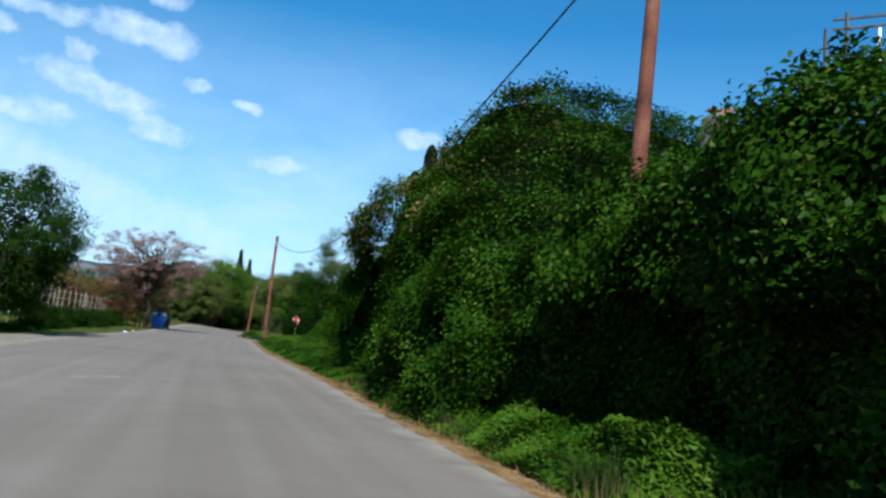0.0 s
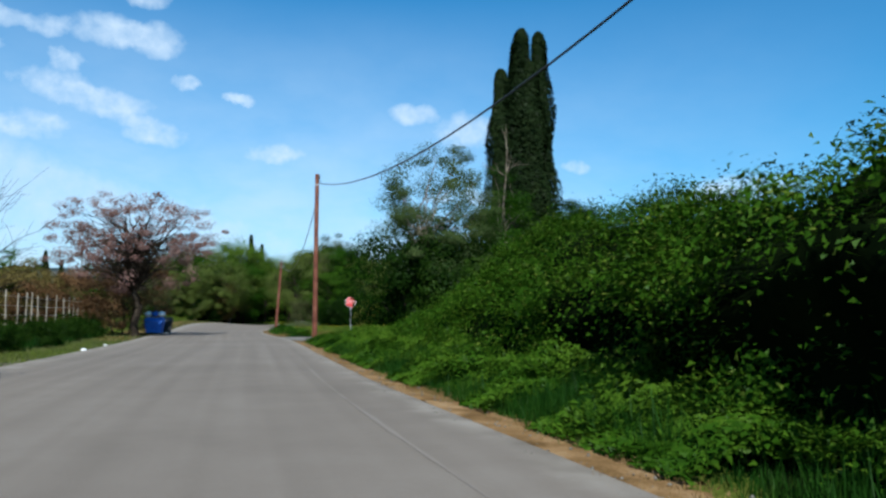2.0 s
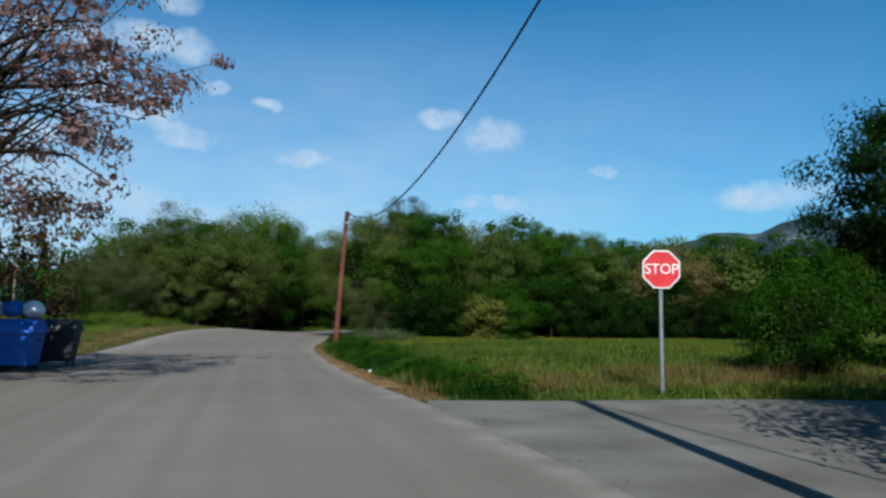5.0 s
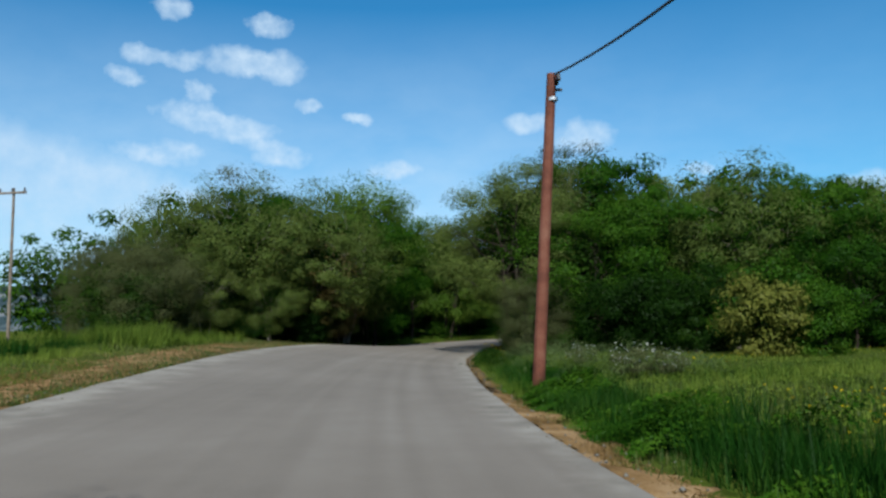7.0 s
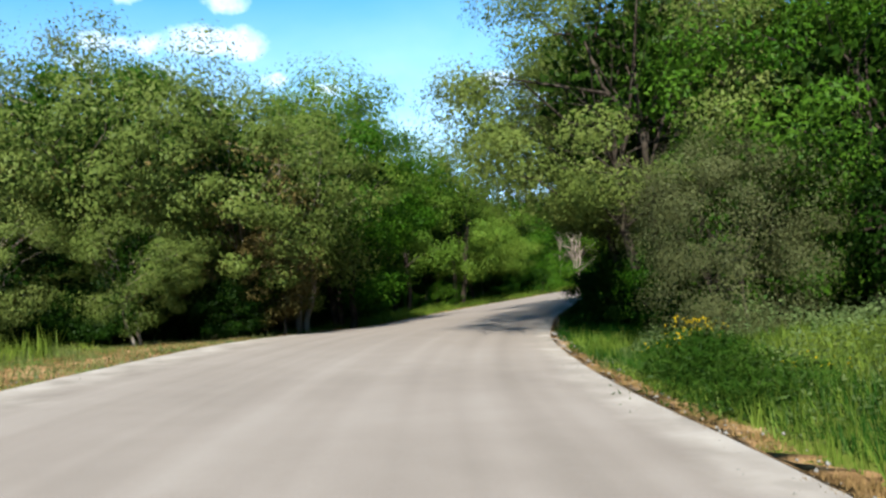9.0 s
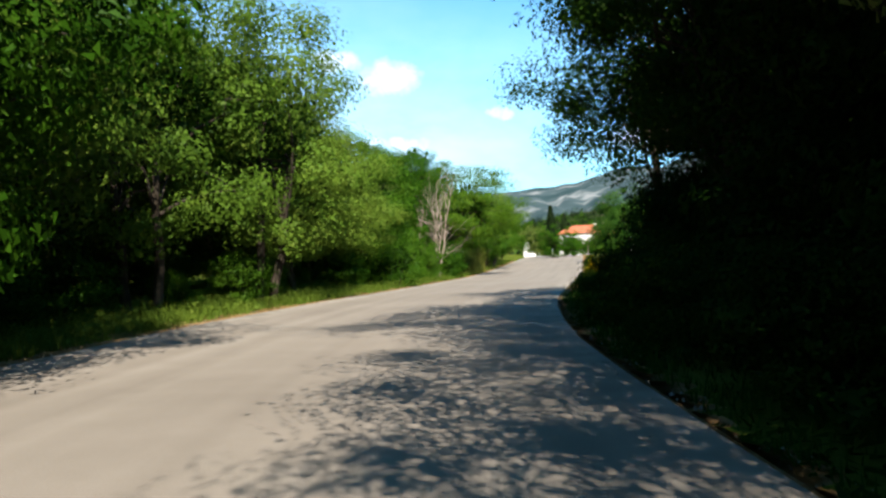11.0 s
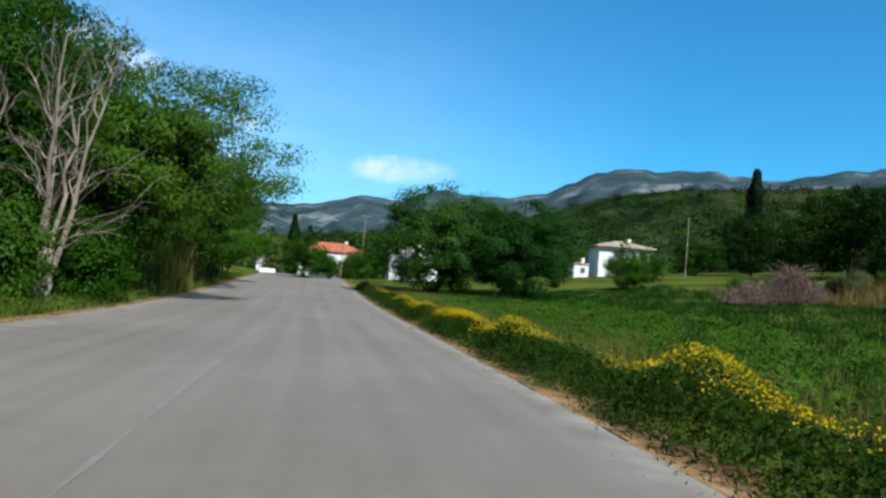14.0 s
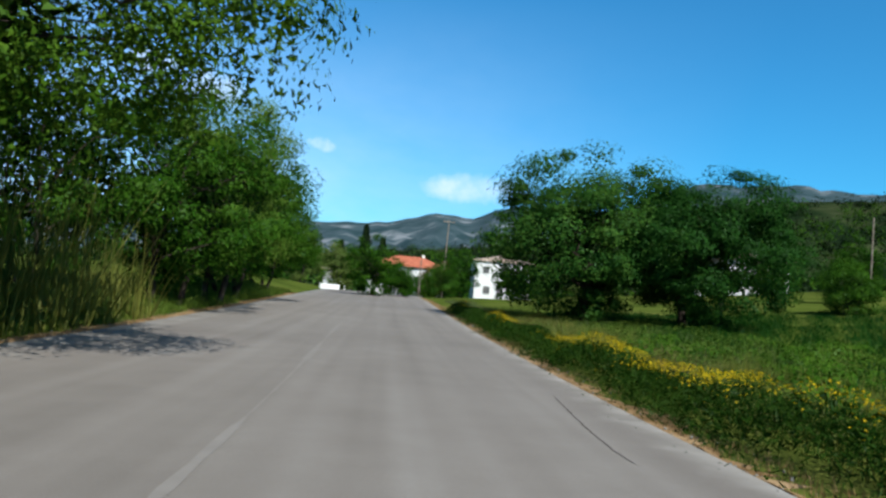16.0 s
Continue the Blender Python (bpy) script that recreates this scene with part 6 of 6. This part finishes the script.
for base, top, arm, label in [((-44.4, 103.7, 0), (-44.4, 103.7, 8.2), True, "grey distant pole with a crossarm"), ((18.7, 242.0, 1.5), (18.9, 242.0, 11.2), True, "dark pole with a crossarm near the houses"),
                              ((49.0, 209.4, 3.0), (49.1, 209.4, 12.6), False, "thin grey pole on the slope"), ((16.5, 244.0, 1.5), (16.5, 244.0, 6.8), False, "thin pole by the gate"),
                              ((76.0, 246.0, 6.0), (76.0, 246.0, 12.5), False, "thin pole beside the white house")]:
    pole("utility_pole", label, base, top, 0.08, 0.06, arm, False, "palebark")


# ---------- stop sign ----------
def stop_sign(x, y, z):
    root = tagged(new("stop_sign"), "red octagonal stop sign on a thin grey post", "road sign")
    bm = bmesh.new()
    bmesh.ops.create_cone(bm, cap_ends=True, segments=12, radius1=0.035, radius2=0.035, depth=2.45, matrix=Matrix.Translation((0, 0, 1.0)))
    part("post", bm, M["steel"], root, smooth_shade=False)
    for nm, rad, depth, off, mat in (("rim", 0.335, 0.020, 0.0, M["signwhite"]), ("plate", 0.310, 0.022, -0.003, M["signred"])):
        bm = bmesh.new()
        turn = Matrix.Rotation(radians(90), 4, "X") @ Matrix.Rotation(radians(22.5), 4, "Z")
        bmesh.ops.create_cone(bm, cap_ends=True, segments=8, radius1=rad, radius2=rad, depth=depth, matrix=Matrix.Translation((0, -0.05 + off, 2.0)) @ turn)
        part(nm, bm, mat, root)
    bm = bmesh.new()
    box(bm, (0.30, 0.03, 0.03), (0, -0.03, 2.12))
    box(bm, (0.30, 0.03, 0.03), (0, -0.03, 1.88))
    part("clamp", bm, M["steel"], root)
    font = bpy.data.curves.new("lettering", "FONT")
    font.body, font.size, font.align_x, font.align_y, font.extrude = "STOP", 0.235, "CENTER", "CENTER", 0.003
    tmp = bpy.data.objects.new("lettering", font)
    scene.collection.objects.link(tmp)
    me = bpy.data.meshes.new_from_object(tmp.evaluated_get(bpy.context.evaluated_depsgraph_get()))
    bpy.data.objects.remove(tmp)
    me.materials.clear()
    me.materials.append(M["signwhite"])
    letters = part_of("lettering", me, root, "white block letters STOP")
    letters.matrix_basis = pose(0, -0.068, 2.0, 90, 0, 0)
    root.matrix_basis = pose(x, y, z, 0, 0, 5)


stop_sign(-10.5, 64.7, 0.0)


# ---------- refuse containers ----------
def container(x, y, turn, mat, label, bags):
    root = tagged(new("refuse_container"), label, "container")
    bm = bmesh.new()
    lo = [bm.verts.new(p) for p in ((-0.56, -0.38, 0.2), (0.56, -0.38, 0.2), (0.56, 0.38, 0.2), (-0.56, 0.38, 0.2))]
    hi = [bm.verts.new(p) for p in ((-0.68, -0.50, 1.08), (0.68, -0.50, 1.08), (0.68, 0.50, 1.12), (-0.68, 0.50, 1.12))]
    bm.faces.new(lo[::-1])
    for k in range(4):
        bm.faces.new((lo[k], lo[(k + 1) % 4], hi[(k + 1) % 4], hi[k]))
    bm.faces.new(hi)
    bmesh.ops.bevel(bm, geom=list(bm.edges), offset=0.035, segments=2, affect="EDGES")
    part("body", bm, mat, root)
    bm = bmesh.new()
    box(bm, (1.44, 0.07, 0.07), (0, -0.52, 1.06), None, 0.02)
    box(bm, (1.44, 0.07, 0.07), (0, 0.52, 1.08), None, 0.02)
    box(bm, (0.07, 1.06, 0.07), (-0.70, 0, 1.07), None, 0.02)
    box(bm, (0.07, 1.06, 0.07), (0.70, 0, 1.07), None, 0.02)
    part("rim", bm, mat, root)
    bm = bmesh.new()
    # one domed shell with closed ends
    arc = [(-math.cos(a) * 0.50, 1.10 + math.sin(a) * 0.32) for a in np.linspace(0, math.pi, 15)]
    ends = [[bm.verts.new((side, p, q)) for p, q in arc] for side in (-0.70, 0.70)]
    for k in range(14):
        bm.faces.new((ends[0][k], ends[0][k + 1], ends[1][k + 1], ends[1][k]))
    bm.faces.new(ends[0][::-1])
    bm.faces.new(ends[1])
    bm.faces.new((ends[0][0], ends[1][0], ends[1][14], ends[0][14]))
    bmesh.ops.recalc_face_normals(bm, faces=list(bm.faces))
    bmesh.ops.bevel(bm, geom=[e for e in bm.edges if abs(e.verts[0].co.x - e.verts[1].co.x) < 0.01], offset=0.02, segments=2, affect="EDGES")
    part("lid", bm, mat, root)
    for wx in (-0.5, 0.5):
        for wy in (-0.32, 0.32):
            bm = bmesh.new()
            bmesh.ops.create_cone(bm, cap_ends=True, segments=14, radius1=0.10, radius2=0.10, depth=0.05, matrix=Matrix.Translation((wx, wy, 0.10)) @ Matrix.Rotation(radians(90), 4, "Y"))
            part("wheel", bm, M["binblack"], root)
    for sx_ in (-0.62, 0.62):
        bm = bmesh.new()
        box(bm, (0.05, 0.30, 0.05), (sx_ * 1.12, 0, 0.85), None, 0.012)
        part("handle", bm, M["darkmetal"], root)
    root.matrix_basis = stand(root, x, y, turn, 0.80, sink=-0.02)
    rng = np.random.default_rng(int(abs(x * 10)))
    for k in range(bags):
        bm = bmesh.new()
        bmesh.ops.create_icosphere(bm, subdivisions=3, radius=0.22)
        for v in bm.verts:
            v.co *= 1 + 0.16 * noise.noise(v.co * 7 + Vector((k * 3, 0, 0)))
            v.co.z *= 0.8
        bag = part("rubbish_bag", bm, M["bagwhite"] if k % 2 == 0 else M["binblue"], None, smooth_shade=True)
        tagged(bag, "knotted plastic rubbish bag on the container" if k % 2 == 0 else "blue plastic rubbish bag on the container", "bag", "bags on the container")
        a = math.radians(turn)
        ox = (-0.4 + 0.4 * k)
        bag.location = (x + math.cos(a) * ox, y + math.sin(a) * ox, float(ground_z(x, y)[0]) + 1.36)


container(-23.2, 68.2, 8, M["binblue"], "blue plastic refuse container with a domed lid", 3)
container(-23.25, 69.9, 14, M["binblack"], "black plastic refuse container on wheels", 0)


# ---------- fence ----------
def fence():
    root = tagged(new("fence"), "wire fence on pale concrete posts", "fence")
    ws = np.linspace(38, 76, 25)
    tops = []
    for k, w in enumerate(ws):
        x, y = (float(v[0]) for v in along([w], -9.4 - 0.12 * math.sin(k)))
        z = float(ground_z(x, y)[0])
        bm = bmesh.new()
        box(bm, (0.055, 0.055, 2.5 + 0.12 * math.sin(k * 2.1)), (x, y, z + 1.05), Matrix.Rotation(0.03 * math.sin(k * 1.7), 4, "Y"), 0.012)
        part("post", bm, M["post"], root)
        tops.append((x, y, z))
    tops = np.array(tops)
    for h in (0.5, 0.9, 1.3, 1.7, 2.1):
        v, f = tube_arrays(tops + [0, 0, h], np.full(len(tops), 0.006), 4)
        part_of("wire", mesh_from("wire", v, f, M["steel"]), root)


fence()


# ---------- houses ----------
def house(name, label, x, y, turn, width, depth, height, roof_h, roof_mat, windows, eave=0.5, balcony=False):
    """A plain house: walls with inset windows and a hipped tile roof with courses."""
    root = tagged(new(name), label, "house")
    bm = bmesh.new()
    box(bm, (width, depth, height + 1.5), (0, 0, height / 2 - 0.75), None, 0.03)
    part("wall", bm, M["plaster"], root)
    bm = bmesh.new()
    w, d = width / 2 + eave, depth / 2 + eave
    rdg = max(width - depth, 1.0) / 2
    b = [bm.verts.new(p) for p in ((-w, -d, height), (w, -d, height), (w, d, height), (-w, d, height))]
    u = [bm.verts.new(p) for p in ((-w, -d, height + 0.14), (w, -d, height + 0.14), (w, d, height + 0.14), (-w, d, height + 0.14))]
    r = [bm.verts.new((-rdg, 0, height + roof_h)), bm.verts.new((rdg, 0, height + roof_h))]
    bm.faces.new(b[::-1])
    for k in range(4):
        bm.faces.new((b[k], b[(k + 1) % 4], u[(k + 1) % 4], u[k]))
    bm.faces.new((u[0], u[1], r[1], r[0]))
    bm.faces.new((u[1], u[2], r[1]))
    bm.faces.new((u[2], u[3], r[0], r[1]))
    bm.faces.new((u[3], u[0], r[0]))
    roof = part("roof", bm, roof_mat, root)
    bm = bmesh.new()
    n = int(width / 0.45)
    for k in range(n):
        xx = -w + (k + 0.5) * 2 * w / n
        t = min(1.0, (w - abs(xx)) / (w - rdg)) if abs(xx) > rdg else 1.0
        a, e = Vector((xx, -d, height + 0.17)), Vector((xx * (1 if abs(xx) <= rdg else 1), -d * (1 - t), height + 0.17 + (roof_h - 0.14) * t))
        mid, ln = (a + e) / 2, (e - a).length
        if ln > 0.3:
            box(bm, (0.14, ln, 0.07), mid, Matrix.Rotation(math.atan2(e.z - a.z, e.y - a.y), 4, "X"))
    part("tile_rows", bm, roof_mat, roof)
    bm = bmesh.new()
    box(bm, (0.55, 0.55, 1.3), (width * 0.22, depth * 0.12, height + roof_h * 0.8 + 0.2), None, 0.03)
    part("chimney", bm, M["plaster"], roof)
    for wx, wz, ww, wh in windows:
        bm = bmesh.new()
        box(bm, (ww, 0.10, wh), (wx, -depth / 2 - 0.01, wz))
        win = part("window", bm, M["shutter"], root, "dark window opening")
        bm = bmesh.new()
        for s in (-1, 1):
            box(bm, (0.08, 0.14, wh + 0.16), (wx + s * (ww / 2 + 0.04), -depth / 2 - 0.03, wz))
            box(bm, (ww, 0.14, 0.08), (wx, -depth / 2 - 0.03, wz + s * (wh / 2 + 0.04)))
        part("frame", bm, M["plaster"], win)
    if balcony:
        bm = bmesh.new()
        box(bm, (width * 0.6, 1.3, 0.18), (width * 0.1, -depth / 2 - 0.65, height * 0.5), None, 0.02)
        box(bm, (width * 0.6, 0.08, 0.9), (width * 0.1, -depth / 2 - 1.26, height * 0.5 + 0.5), None, 0.02)
        part("balcony", bm, M["plaster"], root)
    z = float(ground_z(x, y)[0])
    root.matrix_basis = pose(x, y, z, 0, 0, turn)
    return root


house("house", "low house with an orange tiled roof beyond the gate", 28.0, 284, -14, 12.0, 7.0, 5.2, 2.0, M["rooftile"], [(-2.5, 3.0, 1.1, 1.3), (1.8, 3.0, 1.1, 1.3)])
house("house", "white two storey house with a weathered tile roof", 36.5, 264, -18, 8.5, 7.5, 5.6, 1.2, M["palerf"],
      [(-2.4, 1.3, 1.0, 1.1), (-0.4, 1.2, 0.9, 1.9), (2.2, 1.3, 0.8, 0.9), (0.2, 4.2, 1.2, 1.8), (-2.6, 4.3, 0.9, 1.0)], 0.35)
house("house", "white villa with a broad pale tiled roof on the slope", 69.0, 246.5, -24, 9.0, 7.5, 4.8, 1.4, M["palerf"],
      [(-1.0, 3.6, 1.7, 1.2), (2.6, 1.4, 2.6, 2.0), (3.2, 3.7, 1.2, 1.2)], 0.9, True)
house("house", "small white outbuilding beside the villa", 61.0, 247.0, -24, 2.6, 2.6, 2.2, 0.4, M["palerf"], [(0.3, 1.2, 0.8, 0.9)], 0.2)
house("house", "small white house behind the trees", 17.0, 292, -14, 4.0, 4.0, 3.6, 1.0, M["palerf"], [(0.5, 2.6, 0.9, 1.1)], 0.4)


# ---------- gate posts at the end of the straight ----------
def gate_post(x, y, h):
    root = tagged(new("gate_post"), "white painted masonry gate post", "gate post", "gate posts at the end of the road")
    z = float(ground_z(x, y)[0])
    bm = bmesh.new()
    box(bm, (0.42, 0.42, h), (0, 0, h / 2), None, 0.02)
    part("shaft", bm, M["plaster"], root)
    bm = bmesh.new()
    box(bm, (0.52, 0.52, 0.10), (0, 0, h + 0.05), None, 0.02)
    part("cap", bm, M["plaster"], root)
    root.matrix_basis = pose(x, y, z, 0, 0, 15)


gate_post(7.2, 233.0, 1.3)
gate_post(10.9, 236.0, 1.2)
wall_bm = bmesh.new()
box(wall_bm, (2.2, 0.25, 0.55), (0, 0, 0.275), None, 0.02)
low_wall = tagged(part("garden_wall", wall_bm, M["plaster"]), "low white garden wall beside the gate", "wall")
low_wall.matrix_basis = pose(2.8, 231.5, float(ground_z(2.8, 231.5)[0]), 0, 0, 18)


# ---------- brush heap in the field ----------
def brush_heap(x, y, rx, ry, h, seed):
    rng = np.random.default_rng(seed)
    root = tagged(new("brush_heap"), "heap of dry pinkish brown brushwood in the field", "brush heap")
    pieces = []
    for k in range(460):
        a = rng.uniform(0, 6.28)
        r = rng.uniform(0, 1) ** 0.5
        p = np.array([math.cos(a) * rx * r, math.sin(a) * ry * r, h * (1 - r**2.6) * rng.uniform(0.1, 0.95)])
        d = rng.normal(size=3) * [1, 1, 0.5]
        d /= np.linalg.norm(d)
        pieces.append(tube_arrays(branch_points(p, p + d * rng.uniform(0.5, 1.3) + [0, 0, 0.25], rng, 4), np.linspace(0.02, 0.005, 4), 4))
    part_of("brushwood", mesh_from("brushwood", *join_arrays(pieces), M["brush"], True), root)
    n = 9000
    a, r = rng.uniform(0, 6.28, n), rng.uniform(0, 1, n) ** 0.5
    lump = 0.75 + 0.45 * wobble(np.cos(a) * rx * r, np.sin(a) * ry * r, 0.55, seed)
    at = np.stack([np.cos(a) * rx * r, np.sin(a) * ry * r, h * (1 - r**2.8) * np.clip(lump, 0.35, 1.15) * (0.5 + 0.5 * rng.uniform(0, 1, n)) + 0.06], 1)
    part_of("dead_foliage", mesh_from("dead_foliage", *leaf_arrays(at, 0.22, rng, 0.5, 0.16), M["leaf_dead"]), root)
    root.matrix_basis = stand(root, x, y, 15)


brush_heap(19.6, 173.2, 2.0, 1.4, 1.2, 3)
brush_heap(22.6, 172.7, 2.9, 1.9, 2.4, 4)


# ---------- small things ----------
def roof_rail():
    """Iron railing of the yard above the bank."""
    root = tagged(new("railing"), "dark iron railing above the brambles", "railing")
    line = [(4.42, 8.41), (4.61, 8.30), (4.90, 8.14), (5.6, 7.75)]
    for k, (x, y) in enumerate(line):
        bm = bmesh.new()
        box(bm, (0.035, 0.035, 2.2), (x, y, (4.2, 4.38, 4.15, 4.38)[k]), None, 0.006)
        part("post", bm, M["signwhite"] if k == 2 else M["darkmetal"], root)
    for z, k0 in ((5.42, 1), (5.30, 1)):
        a, b = Vector((*line[k0], z)), Vector((*line[3], z - 0.04))
        bm = bmesh.new()
        box(bm, ((b - a).length + 0.3, 0.025, 0.025), (a + b) / 2, Matrix.Rotation(math.atan2(b.y - a.y, b.x - a.x), 4, "Z"))
        part("rail", bm, M["darkmetal"], root)


roof_rail()


def masonry_stub():
    root = tagged(new("chimney"), "crumbling masonry stub with broken red tiles in the brambles", "chimney")
    bm = bmesh.new()
    box(bm, (0.34, 0.30, 1.6), (0, 0, -0.5), None, 0.04)
    for v in bm.verts:
        v.co += Vector((noise.noise(v.co * 4), noise.noise(v.co * 4 + Vector((5, 0, 0))), 0.5 * noise.noise(v.co * 3))) * 0.05
    part("masonry", bm, M["concrete"], root)
    for k in range(3):
        bm = bmesh.new()
        box(bm, (0.22, 0.14, 0.03), (-0.06 + 0.08 * k, 0.02 * k, 0.33 + 0.03 * k), Matrix.Rotation(0.3 - 0.35 * k, 4, "Y"), 0.006)
        part("broken_tile", bm, M["rooftile"], root)
    root.matrix_basis = pose(3.3, 8.6, 3.86, 0, 0, 20)


masonry_stub()


def litter(x, y, size, seed):
    bm = bmesh.new()
    bmesh.ops.create_icosphere(bm, subdivisions=2, radius=size)
    for v in bm.verts:
        v.co *= 1 + 0.5 * noise.noise(v.co * (2.5 / size) + Vector((seed, 0, 0)))
        v.co.z *= 0.55
    ob = tagged(part("litter", bm, M["bagwhite"]), "crumpled white plastic litter in the grass", "litter", "litter beside the road")
    ob.location = (x, y, float(ground_z(x, y)[0]) + size * 0.45)


for k, (x, y, s) in enumerate([(-17.9, 47.0, 0.10), (-15.75, 69.5, 0.06), (-19.3, 52.0, 0.07), (-21.2, 93.0, 0.05), (-17.2, 46.1, 0.05)]):
    litter(x, y, s, k * 3.1)


# ---------- stones along the road's edges ----------
def stones(name, label, n, w0, w1, side, seed):
    """Loose gravel: small eight-sided pebbles pressed into the edge."""
    rng = np.random.default_rng(seed)
    w = rng.uniform(w0, w1, n)
    lat = right_edge(w) + 0.12 + rng.normal(size=n) * 0.22 if side > 0 else left_edge(w) - 0.25 + rng.normal(size=n) * 0.3
    x, y = along(w, lat)
    z = road_z(w) - bank_slope(w) * np.clip(lat, -9, 3) + 0.015
    s = 0.006 + 0.022 * rng.uniform(0, 1, n) ** 4
    base = np.array([(1, 0, 0), (0, 1, 0), (-1, 0, 0), (0, -1, 0), (0, 0, 0.8), (0, 0, -0.8)])
    tri = np.array([(0, 1, 4), (1, 2, 4), (2, 3, 4), (3, 0, 4), (1, 0, 5), (2, 1, 5), (3, 2, 5), (0, 3, 5)])
    v = base[None] * s[:, None, None] * rng.uniform(0.6, 1.4, (n, 6, 1)) + np.stack([x, y, z], 1)[:, None]
    f = tri[None] + 6 * np.arange(n)[:, None, None]
    tagged(part_of(name, mesh_from(name, v.reshape(-1, 3), f.reshape(-1, 3), M["concrete"])), label, "gravel", kind="stuff")


stones("loose_gravel", "loose pale pebbles along the eastern road edge", 5000, 2, 190, 1, 51)
stones("loose_gravel", "loose pale pebbles along the western road edge", 4000, 15, 190, -1, 52)
